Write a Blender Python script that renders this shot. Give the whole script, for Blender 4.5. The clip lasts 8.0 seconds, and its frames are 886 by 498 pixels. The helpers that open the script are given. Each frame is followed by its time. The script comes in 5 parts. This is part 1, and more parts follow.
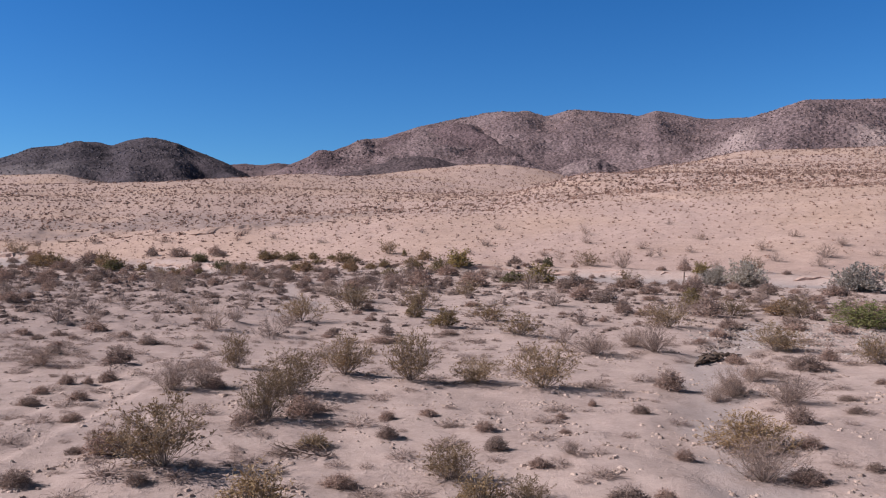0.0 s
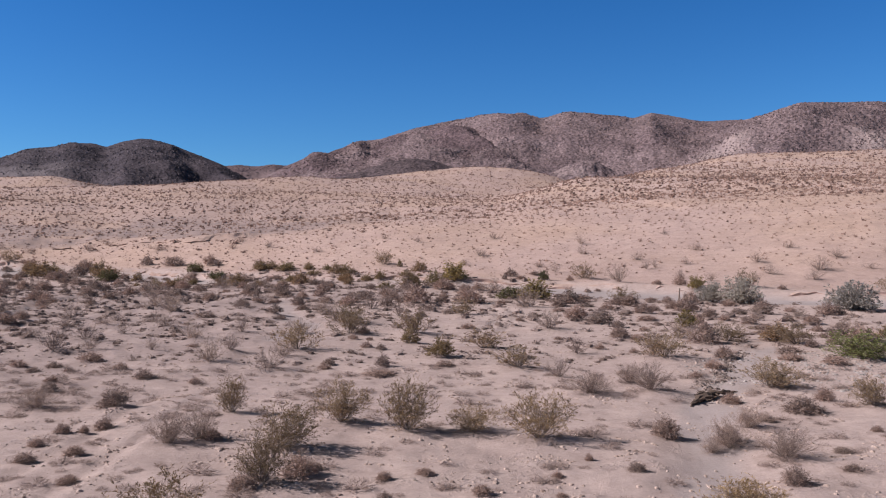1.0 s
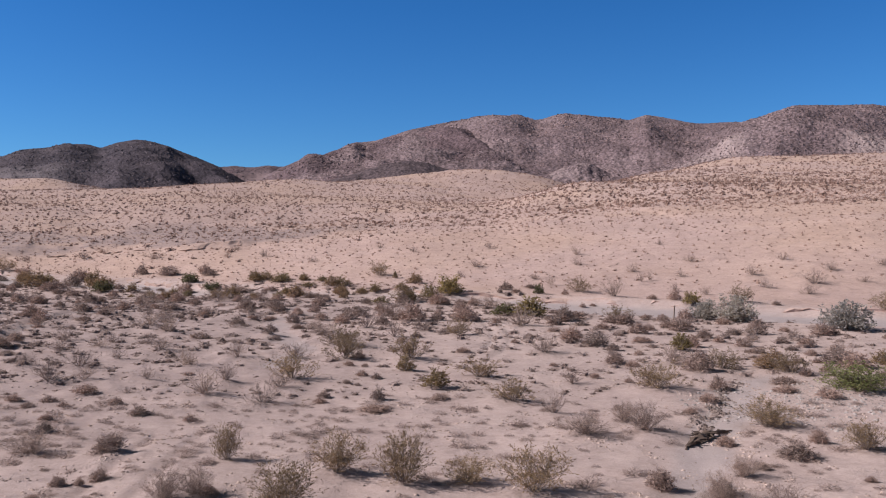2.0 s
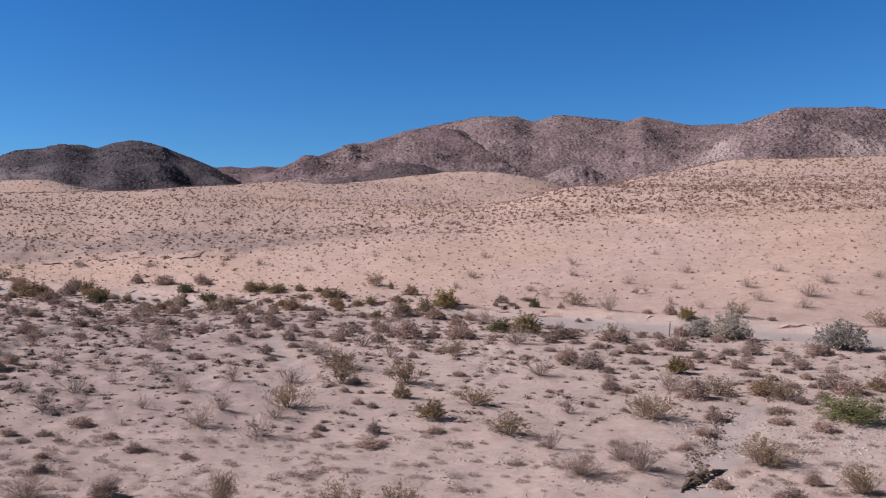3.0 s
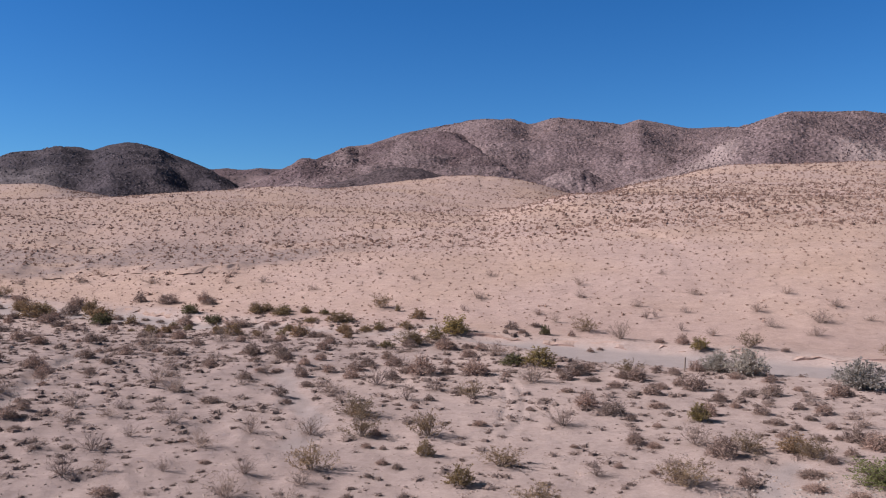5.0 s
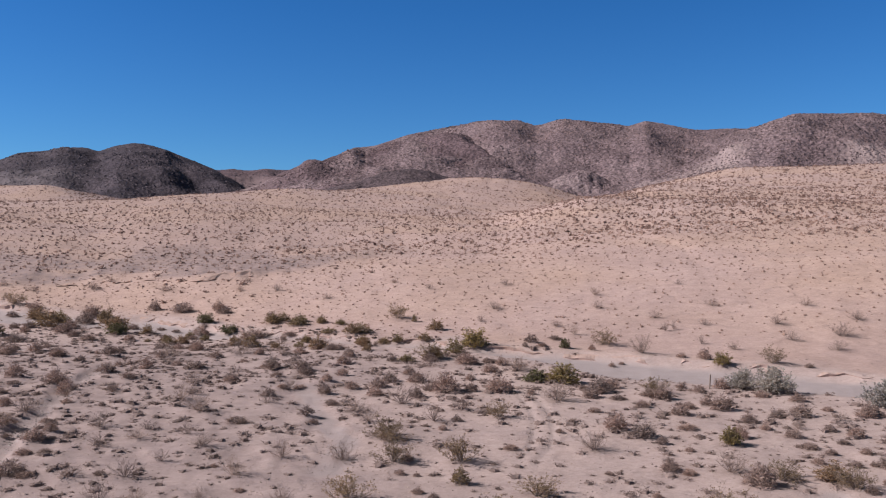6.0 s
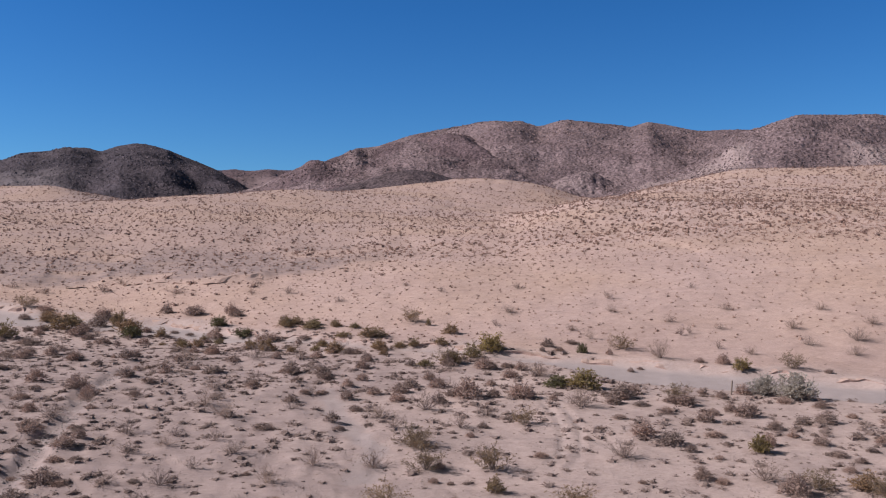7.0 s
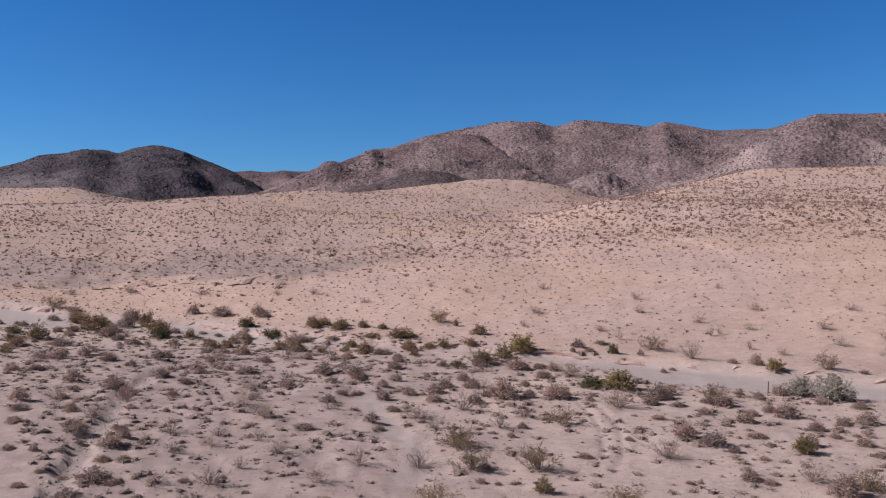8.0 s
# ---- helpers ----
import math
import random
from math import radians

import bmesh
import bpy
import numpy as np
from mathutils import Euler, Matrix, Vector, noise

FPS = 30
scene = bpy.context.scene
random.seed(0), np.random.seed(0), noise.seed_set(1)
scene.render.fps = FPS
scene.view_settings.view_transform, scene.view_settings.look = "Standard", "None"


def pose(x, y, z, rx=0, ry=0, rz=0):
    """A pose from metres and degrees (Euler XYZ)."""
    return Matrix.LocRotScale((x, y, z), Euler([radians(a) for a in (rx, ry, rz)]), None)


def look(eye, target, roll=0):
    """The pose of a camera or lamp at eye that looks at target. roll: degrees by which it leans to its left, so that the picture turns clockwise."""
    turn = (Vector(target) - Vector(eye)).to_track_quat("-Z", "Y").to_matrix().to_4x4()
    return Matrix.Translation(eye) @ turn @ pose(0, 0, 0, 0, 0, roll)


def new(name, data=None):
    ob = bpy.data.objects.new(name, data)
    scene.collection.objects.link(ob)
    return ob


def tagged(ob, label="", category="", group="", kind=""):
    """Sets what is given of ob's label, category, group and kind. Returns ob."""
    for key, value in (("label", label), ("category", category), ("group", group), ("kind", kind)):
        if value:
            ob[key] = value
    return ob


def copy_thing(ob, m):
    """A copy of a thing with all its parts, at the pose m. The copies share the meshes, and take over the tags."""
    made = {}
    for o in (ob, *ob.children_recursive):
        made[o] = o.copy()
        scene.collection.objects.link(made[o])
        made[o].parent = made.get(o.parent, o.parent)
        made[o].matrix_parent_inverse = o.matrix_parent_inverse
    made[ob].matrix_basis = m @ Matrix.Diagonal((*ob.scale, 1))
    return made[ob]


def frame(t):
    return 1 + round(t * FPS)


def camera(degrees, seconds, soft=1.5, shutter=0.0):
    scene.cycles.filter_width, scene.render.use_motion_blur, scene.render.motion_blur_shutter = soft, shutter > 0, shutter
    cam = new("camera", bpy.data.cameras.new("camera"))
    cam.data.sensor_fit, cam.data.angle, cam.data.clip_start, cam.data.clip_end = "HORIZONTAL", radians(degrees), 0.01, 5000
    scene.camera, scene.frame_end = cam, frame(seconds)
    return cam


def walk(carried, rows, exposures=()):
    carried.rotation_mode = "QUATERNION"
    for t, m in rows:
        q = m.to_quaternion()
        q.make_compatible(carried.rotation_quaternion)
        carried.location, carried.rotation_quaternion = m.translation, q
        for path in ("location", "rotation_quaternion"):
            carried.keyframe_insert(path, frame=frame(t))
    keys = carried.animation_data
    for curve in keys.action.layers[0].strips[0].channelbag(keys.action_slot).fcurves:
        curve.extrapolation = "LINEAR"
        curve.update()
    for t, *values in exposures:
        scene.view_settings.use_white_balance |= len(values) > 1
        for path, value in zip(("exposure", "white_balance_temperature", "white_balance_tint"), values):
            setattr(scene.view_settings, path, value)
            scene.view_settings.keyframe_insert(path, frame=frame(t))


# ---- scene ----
cam = camera(54.4, 8.0, soft=1.1)
METRES, EYE, TILT, LEAN, TURN = 12.0, 3.0, 0.0, 0.0, 0.0
ROWS = [
    (0.0, 0.0, 0.0, 0.0, 0.0, 0.0, -0.0),
    (0.5, -0.0016, 0.0001, 0.0468, -0.22, 0.01, -0.0),
    (1.0, -0.0026, -0.0, 0.099, -0.31, 0.04, -0.02),
    (1.5, -0.0034, -0.0011, 0.1524, -0.47, 0.06, -0.04),
    (3.0, -0.0045, -0.0034, 0.3145, -0.91, 0.07, -0.11),
    (3.5, -0.0096, 0.0021, 0.3673, -1.06, 0.06, -0.12),
    (4.0, -0.0291, 0.0166, 0.4187, -1.2, 0.06, -0.11),
    (4.5, -0.0666, 0.0357, 0.471, -1.29, 0.08, -0.1),
    (6.0, -0.2337, 0.0818, 0.6291, -0.88, 0.09, -0.2),
    (6.5, -0.2998, 0.0846, 0.6557, -0.88, 0.11, -0.23),
    (7.0, -0.3674, 0.0831, 0.6616, -0.84, 0.11, -0.27),
    (7.5, -0.4363, 0.0774, 0.6625, -0.78, 0.11, -0.29),
    (7.7, -0.4625, 0.0745, 0.6625, -0.68, 0.12, -0.26),
    (7.8, -0.4755, 0.0730, 0.6624, -0.47, 0.13, -0.23),
    (7.9, -0.4882, 0.0714, 0.6624, -0.24, 0.14, -0.20),
    (8.0, -0.5005, 0.0697, 0.6624, 0.08, 0.15, -0.17),
]
walk(cam, [(t, pose(0, 0, EYE, TILT, LEAN, TURN) @ pose(METRES * x, METRES * y, METRES * z, 90 + pitch, roll, yaw)) for t, x, y, z, yaw, pitch, roll in ROWS],
     exposures=((0.0, 0.24), (4.5, 0.22), (8.0, 0.12)))

# ---- world and sun ----
SUN_ELEV, SUN_AZ = 36.0, -93.0      # azimuth clockwise from +y
world = bpy.data.worlds.new("desert_sky")
scene.world = world
world.use_nodes = True
wn = world.node_tree.nodes
sky = wn.new("ShaderNodeTexSky")
sky.sky_type = "NISHITA"
sky.sun_disc = False
sky.sun_elevation, sky.sun_rotation = radians(SUN_ELEV), radians(SUN_AZ)
sky.altitude, sky.air_density, sky.dust_density, sky.ozone_density = 1200.0, 1.0, 0.0, 3.0
wn["Background"].inputs["Strength"].default_value = 0.0785
deep = wn.new("ShaderNodeHueSaturation")
deep.inputs["Saturation"].default_value = 1.12
tint = wn.new("ShaderNodeMix")
tint.data_type, tint.blend_type = "RGBA", "MULTIPLY"
tint.inputs[0].default_value = 1.0
# the low sky is deep blue, the high sky thinner and more neutral
up = wn.new("ShaderNodeTexCoord")
axes = wn.new("ShaderNodeSeparateXYZ")
world.node_tree.links.new(up.outputs["Generated"], axes.inputs[0])
band = wn.new("ShaderNodeMapRange")
band.inputs["From Min"].default_value, band.inputs["From Max"].default_value = 0.28, 0.42
world.node_tree.links.new(axes.outputs["Z"], band.inputs["Value"])
shade = wn.new("ShaderNodeMix")
shade.data_type = "RGBA"
shade.inputs[6].default_value, shade.inputs[7].default_value = (0.4, 0.8, 1.2, 1), (0.50, 0.335, 0.22, 1)
world.node_tree.links.new(band.outputs["Result"], shade.inputs[0])
pale_band = wn.new("ShaderNodeMapRange")
pale_band.inputs["From Min"].default_value, pale_band.inputs["From Max"].default_value = 0.04, 0.27
world.node_tree.links.new(axes.outputs["Z"], pale_band.inputs["Value"])
low = wn.new("ShaderNodeMix")
low.data_type = "RGBA"
low.inputs[6].default_value, low.inputs[7].default_value = (0.47, 0.82, 1.17, 1), (0.30, 0.76, 1.19, 1)
world.node_tree.links.new(pale_band.outputs["Result"], low.inputs[0])
world.node_tree.links.new(low.outputs[2], shade.inputs[6])
world.node_tree.links.new(shade.outputs[2], tint.inputs[7])
world.node_tree.links.new(sky.outputs["Color"], deep.inputs["Color"])
world.node_tree.links.new(deep.outputs["Color"], tint.inputs[6])
world.node_tree.links.new(tint.outputs[2], wn["Background"].inputs["Color"])

sun = new("sun", bpy.data.lights.new("sun", "SUN"))
sun.data.energy, sun.data.angle, sun.data.color = 5.0, radians(0.53), (0.99, 0.93, 0.94)
ca = math.cos(radians(SUN_ELEV))
toward_sun = Vector((ca * math.sin(radians(SUN_AZ)), ca * math.cos(radians(SUN_AZ)), math.sin(radians(SUN_ELEV))))
sun.matrix_world = look(toward_sun * 300, (0, 0, 0))


# ---- noise on arrays ----
RNG = np.random.default_rng(7)
PERM = RNG.permutation(4096)
VALUE = RNG.uniform(-1, 1, 4096)
CELL = RNG.uniform(0, 1, (4096, 3))


def hashed(i, j):
    return PERM[(PERM[i & 4095] + j) & 4095]


def vnoise(x, y):
    """Smooth noise, -1 to 1."""
    i, j = np.floor(x).astype(np.int64), np.floor(y).astype(np.int64)
    fx, fy = x - i, y - j
    fx, fy = fx * fx * fx * (fx * (fx * 6 - 15) + 10), fy * fy * fy * (fy * (fy * 6 - 15) + 10)
    a, b = VALUE[hashed(i, j)], VALUE[hashed(i + 1, j)]
    c, d = VALUE[hashed(i, j + 1)], VALUE[hashed(i + 1, j + 1)]
    return (a * (1 - fx) + b * fx) * (1 - fy) + (c * (1 - fx) + d * fx) * fy


def fbm(x, y, octaves=4, gain=0.5):
    total, amp = np.zeros_like(x), 1.0
    for k in range(octaves):
        total = total + amp * vnoise(x * 2.03 ** k + 17.3 * k, y * 2.03 ** k - 9.1 * k)
        amp *= gain
    return total


def ridged(x, y, octaves=3):
    total, amp = np.zeros_like(x), 1.0
    for k in range(octaves):
        total = total + amp * (1 - 2 * np.abs(vnoise(x * 2.1 ** k + 31.7 * k, y * 2.1 ** k + 5.3 * k)))
        amp *= 0.5
    return total


def cells(x, y):
    """Distance to the nearest of scattered points, and that point's own random number."""
    i, j = np.floor(x).astype(np.int64), np.floor(y).astype(np.int64)
    best, mark = np.full(x.shape, 9.0), np.zeros(x.shape)
    for di in (-1, 0, 1):
        for dj in (-1, 0, 1):
            c = CELL[hashed(i + di, j + dj)]
            d = np.hypot(i + di + c[..., 0] - x, j + dj + c[..., 1] - y)
            near = d < best
            best, mark = np.where(near, d, best), np.where(near, c[..., 2], mark)
    return best, mark


def smooth(a, b, x):
    t = np.clip((x - a) / (b - a), 0, 1)
    return t * t * (3 - 2 * t)


# ---- the lie of the land ----
# heights of the slope behind the wash: one line for each bearing (sideways / ahead), by metres ahead
AHEAD = (100, 120, 140, 170, 220, 290, 370, 460, 560)
SLOPE = {
    -0.51: (0.0, 1.0, 3.0, 7.0, 14.4, 21.5, 30.6, 30.0, 52.0),
    -0.44: (0.0, 0.8, 3.1, 7.6, 14.4, 21.5, 31.4, 32.0, 52.5),
    -0.40: (0.0, 0.6, 3.2, 8.0, 13.8, 21.6, 31.6, 34.2, 47.5),
    -0.29: (-0.2, 1.6, 5.0, 8.8, 15.2, 23.2, 32.3, 40.3, 37.0),
    -0.16: (1.0, 3.4, 6.0, 10.0, 14.7, 21.8, 31.5, 42.6, 44.5),
    -0.03: (1.8, 5.0, 8.0, 11.0, 15.5, 21.3, 30.5, 41.2, 56.8),
    0.06: (2.4, 5.4, 8.4, 11.5, 15.8, 20.0, 27.0, 39.0, 59.0),
    0.11: (2.7, 5.9, 9.2, 12.5, 17.8, 23.6, 27.5, 36.5, 55.3),
    0.14: (2.8, 6.2, 9.6, 12.8, 18.2, 26.6, 28.5, 35.5, 51.0),
    0.17: (3.0, 6.4, 10.0, 13.2, 18.8, 28.9, 29.5, 33.5, 45.0),
    0.25: (3.3, 7.4, 10.8, 14.4, 20.2, 28.8, 38.8, 46.0, 50.0),
    0.34: (3.9, 8.2, 11.8, 15.2, 21.2, 29.0, 39.8, 55.0, 57.0),
    0.51: (5.6, 10.2, 13.2, 16.4, 21.8, 30.0, 40.8, 58.2, 60.0),
}
# the plain on this side: height by metres ahead, and how far it falls towards the sides
NEAR_Y = (0, 14, 30, 45, 60, 72, 85)
NEAR_Z = (-0.35, -0.4, -0.4, -0.3, 0.05, 0.35, 1.0)
# the wash, a smooth sandy bed: its middle line and half width
WASH_X = (-140, -100, -70, -40, -30, -12, 5, 14, 22, 30, 45, 90)
WASH_Y = (165, 144, 126, 112.5, 105.3, 92.5, 81.3, 74.2, 70, 65.5, 56.5, 34)
# small sandy channels and tyre ruts on the plain
CHANNELS = (
    ((-32, 80), (-30.7, 68), (-29.9, 64.8), (-27.8, 56.6), (-26.5, 50.1), (-24.7, 43.1), (-23.8, 40.3), (-22.5, 34)),
    ((15, 39), (12.5, 35), (11.6, 33), (10, 29.6), (7.6, 25), (6.5, 21), (5.4, 16), (4.2, 10)),
    ((-12.5, 67), (-10, 57), (-7.4, 48.5), (-7.8, 43)),
)
RUTS = (
    ((-7.0, 10), (-7.2, 15), (-7.1, 21), (-7.6, 28)), ((-8.5, 11), (-8.6, 16), (-8.5, 21), (-9.0, 28)),
    ((3.7, 62.5), (3.9, 58.6), (3.8, 54.7), (3.3, 51.0), (2.7, 47.8), (1.9, 45.8)),
    ((4.8, 62.5), (5.0, 57.7), (4.8, 53.7), (4.2, 49.5), (3.5, 47.0), (2.6, 44.5)),
)


def land_raster():
    us, ys = np.linspace(-0.62, 0.62, 200), np.exp(np.linspace(np.log(8), np.log(900), 400))
    bearings = np.array(list(SLOPE))
    far_y = (*AHEAD, 700, 900)
    lines = []
    for b, row in SLOPE.items():
        left = smooth(0.05, -0.35, b)
        near = np.array(NEAR_Z) * (1 - left) + np.minimum(NEAR_Z, 0.0) * left
        right = smooth(0.2, 0.5, b)
        near[-1] += 0.9 * right
        lines.append(np.interp(ys, (*NEAR_Y, *far_y), (*near, *row, row[-1] * 0.9 + 4, row[-1] * 0.7)))
    lines = np.array(lines)
    raster = np.array([np.interp(us, bearings, lines[:, k]) for k in range(len(ys))]).T
    for axis, width in ((0, 9), (1, 7)):
        kernel = np.hanning(width + 2)[1:-1]
        kernel /= kernel.sum()
        pad = np.pad(raster, [(width // 2,) * 2 if a == axis else (0, 0) for a in (0, 1)], mode="edge")
        raster = np.apply_along_axis(lambda v: np.convolve(v, kernel, "valid"), axis, pad)
    return raster


LAND = land_raster()


def wash_distance(x, y):
    """Signed distance across the wash's middle line (plus: on the far side)."""
    line = np.interp(x, WASH_X, WASH_Y)
    steep = (np.interp(x + 2, WASH_X, WASH_Y) - np.interp(x - 2, WASH_X, WASH_Y)) / 4
    return (y - line + 1.2 * vnoise(x / 9, y / 9 + 40)) / np.sqrt(1 + steep * steep)


def wash_half(x):
    return np.interp(x, (-140, -60, -44, -38, -30, -24, -10, 2, 8, 11, 15, 60), (4.5, 4.2, 2.6, 3.0, 2.2, 0.7, 0.5, 0.5, 1.3, 2.5, 3.1, 3.5))


def line_distance(x, y, lines):
    """Distance to the nearest of some bent lines."""
    best = np.full(np.shape(x), 99.0)
    for line in lines:
        for (ax, ay), (bx, by) in zip(line, line[1:]):
            t = np.clip(((x - ax) * (bx - ax) + (y - ay) * (by - ay)) / ((bx - ax) ** 2 + (by - ay) ** 2), 0, 1)
            best = np.minimum(best, np.hypot(x - ax - t * (bx - ax), y - ay - t * (by - ay)))
    return best


# where the larger plants stand: sideways, ahead, width, height
CREOSOTE_A = (
    (1.1, 11.7, 0.54, 0.35), (0.1, 12.8, 0.84, 0.55), (-4.2, 12.9, 1.40, 1.02), (-3.4, 16.5, 1.03, 0.87),
    (-3.4, 19.3, 1.39, 0.95), (2.4, 20.7, 1.29, 1.15), (-0.8, 21.2, 1.25, 1.14), (0.8, 21.6, 1.13, 0.60), (-2.5, 22.0, 1.30, 0.98),
    (-5.7, 23.7, 0.78, 0.93), (12.6, 24.9, 1.14, 0.81), (11.1, 28.8, 1.89, 0.85), (3.0, 33.1, 1.56, 0.87), (9.3, 35.6, 1.78, 1.24),
    (-6.3, 38.2, 1.55, 1.30), (2.0, 38.9, 1.58, 0.97),
)
CREOSOTE_B = (
    (16.6, 39.9, 1.36, 1.10), (13.8, 41.3, 1.68, 1.03), (-1.2, 44.6, 1.52, 1.40), (-4.6, 44.6, 1.52, 1.23),
    (-4.9, 48.9, 1.47, 0.90), (-5.3, 49.7, 1.69, 1.24), (1.6, 55.3, 1.31, 1.23), (13.4, 63.1, 1.74, 1.12), (35.8, 67.9, 2.31, 1.34),
    (26.4, 74.0, 1.75, 1.46), (-2.6, 79.0, 2.28, 1.55), (14.5, 85.9, 2.03, 1.52), (-6.6, 104.1, 2.18, 1.91), 
    (-64.3, 129.6, 2.72, 1.87),
)
DRY_SHRUBS_A = (
    (6.9, 20.5, 0.85, 0.78), (8.1, 22.5, 0.80, 0.60), (6.4, 20.2, 0.58, 0.40),
    (4.9, 13.1, 1.12, 0.73), (2.1, 14.1, 0.37, 0.23), (7.7, 19.2, 1.19, 0.73), (-6.2, 19.7, 0.97, 0.77), (-5.6, 20.1, 0.79, 0.69),
    (-11.6, 24.9, 1.31, 0.65), (4.8, 27.1, 1.42, 0.71), (6.8, 27.6, 1.09, 0.94), (6.4, 29.2, 0.76, 0.67), (4.3, 30.9, 0.75, 0.87),
    (-6.5, 32.7, 1.20, 0.90), (-9.0, 34.0, 1.38, 1.07), (-12.3, 34.6, 0.59, 0.29), (-6.5, 36.1, 1.23, 0.64), (-16.6, 37.2, 1.27, 0.97),
    (-9.0, 37.3, 1.03, 0.78), (6.0, 37.5, 0.79, 0.74), (-15.3, 37.9, 0.89, 0.65), (-12.7, 38.2, 0.68, 0.68), (-19.6, 41.4, 1.14, 0.60),
    (-17.1, 41.7, 1.26, 0.88), (-12.1, 42.0, 1.27, 0.94),
)
DRY_SHRUBS_B = (
    (11.9, 42.7, 1.73, 1.06), (-16.4, 44.9, 0.71, 0.68), (-7.3, 45.4, 1.55, 0.95), (-10.4, 45.6, 1.08, 1.02), (6.1, 47.1, 1.73, 1.11),
    (22.4, 47.1, 0.99, 0.99), (-15.0, 47.5, 1.43, 0.75), (-20.8, 48.1, 1.14, 0.76), (-19.3, 50.0, 1.18, 0.56), (-16.8, 50.9, 0.87, 0.73),
    (-22.4, 52.6, 1.24, 1.04), (-6.6, 54.3, 1.14, 0.93), (-2.5, 54.3, 1.14, 1.07), (22.9, 54.5, 0.79, 0.54), (20.2, 55.0, 1.15, 0.69),
    (-28.7, 56.8, 1.94, 1.00), (-17.6, 57.1, 1.87, 1.12), (-0.7, 57.6, 1.36, 0.91), (-7.7, 57.6, 1.74, 0.98), (-4.7, 59.9, 1.65, 1.41),
    (6.1, 60.4, 2.45, 1.50), (-19.9, 60.8, 1.59, 1.16),
)
DRY_SHRUBS_C = (
    (-2.9, 64.4, 1.52, 1.31), (-21.5, 69.3, 1.36, 0.91), (-4.4, 71.1, 1.40, 0.93), (4.8, 72.9, 2.20, 1.29), (-13.8, 74.6, 2.05, 1.03),
    (16.7, 79.5, 2.19, 1.77), (35.3, 80.8, 1.70, 1.11), (26.2, 82.5, 1.41, 0.87), (-16.8, 83.8, 1.54, 0.99), (33.1, 85.7, 1.46, 1.07),
    (-28.3, 85.8, 2.25, 1.35), (24.1, 85.8, 0.79, 0.90), (-21.3, 86.0, 2.54, 1.52), (38.2, 86.2, 2.37, 1.53), (43.5, 86.4, 1.13, 0.68),
    (-46.1, 86.9, 2.39, 1.14), (-13.6, 89.4, 1.64, 1.05), (12.3, 90.7, 1.01, 1.13), (42.5, 91.6, 1.62, 1.02), (22.1, 91.6, 0.90, 1.02),
    (34.0, 91.8, 1.56, 1.14), (23.2, 92.3, 0.67, 1.03),
)
DRY_SHRUBS_D = (
    (-75.9, 149.7, 1.56, 1.17), (-68.4, 144.9, 1.70, 1.13), (-80.7, 151.6, 1.38, 0.99), (-31.8, 138.6, 1.44, 0.72), (-31.3, 131.1, 1.20, 0.85), (-38.4, 152.6, 1.39, 0.99),
    (48.8, 92.9, 1.46, 0.73), (26.9, 93.6, 1.10, 0.74), (11.1, 95.3, 1.37, 0.69), (-38.6, 95.7, 0.88, 1.38), (22.6, 97.7, 1.22, 0.96),
    (40.2, 98.8, 1.42, 0.91), (3.1, 99.7, 0.98, 0.85), (30.5, 102.2, 1.47, 0.87), (17.2, 103.8, 1.03, 1.08), (5.1, 106.4, 1.88, 1.05),
    (18.3, 110.8, 1.17, 1.31), (29.7, 113.4, 1.04, 0.74), (-16.9, 120.4, 1.42, 0.87), (-2.9, 120.6, 1.11, 0.71), (7.9, 121.2, 1.59, 0.96),
    (-25.4, 129.1, 1.53, 1.10), (-8.0, 127.4, 1.17, 0.67), (-44.1, 136.0, 2.50, 1.16), (-58.0, 143.0, 2.44, 1.41), (-57.4, 149.6, 2.16, 1.08),
)
OLIVE_SHRUBS_A = (
    (-2.4, 11.0, 1.01, 0.72),
    (0.5, 11.5, 0.83, 0.53), (-5.4, 14.4, 0.52, 0.42), (-2.2, 14.7, 0.67, 0.31), (0.1, 35.9, 1.46, 1.01), (-1.4, 40.8, 1.07, 0.91),
    (16.2, 41.1, 1.94, 0.97), (22.4, 42.8, 1.46, 0.84), (-4.8, 77.8, 1.84, 0.87), (-9.7, 89.2, 1.87, 1.29),
    (-3.3, 88.3, 1.74, 0.86), (-6.0, 89.1, 1.52, 1.11), (-7.5, 89.7, 1.77, 0.82), (-15.8, 92.4, 1.45, 0.91),
)
OLIVE_SHRUBS_B = (
    (-10.3, 95.0, 2.61, 1.25), (-2.1, 96.3, 2.15, 1.51), (-14.0, 96.7, 2.28, 0.63), (-18.4, 103.5, 2.86, 1.09), (-13.3, 103.0, 1.75, 0.74),
    (-21.9, 105.9, 2.50, 1.53), (-4.6, 102.4, 0.74, 1.01), (-15.9, 105.2, 1.38, 0.90), (-57.8, 103.9, 2.32, 0.95), (-20.8, 107.6, 2.11, 1.12),
    (-51.1, 111.6, 5.12, 2.49), (-57.5, 122.2, 3.36, 1.60),
)
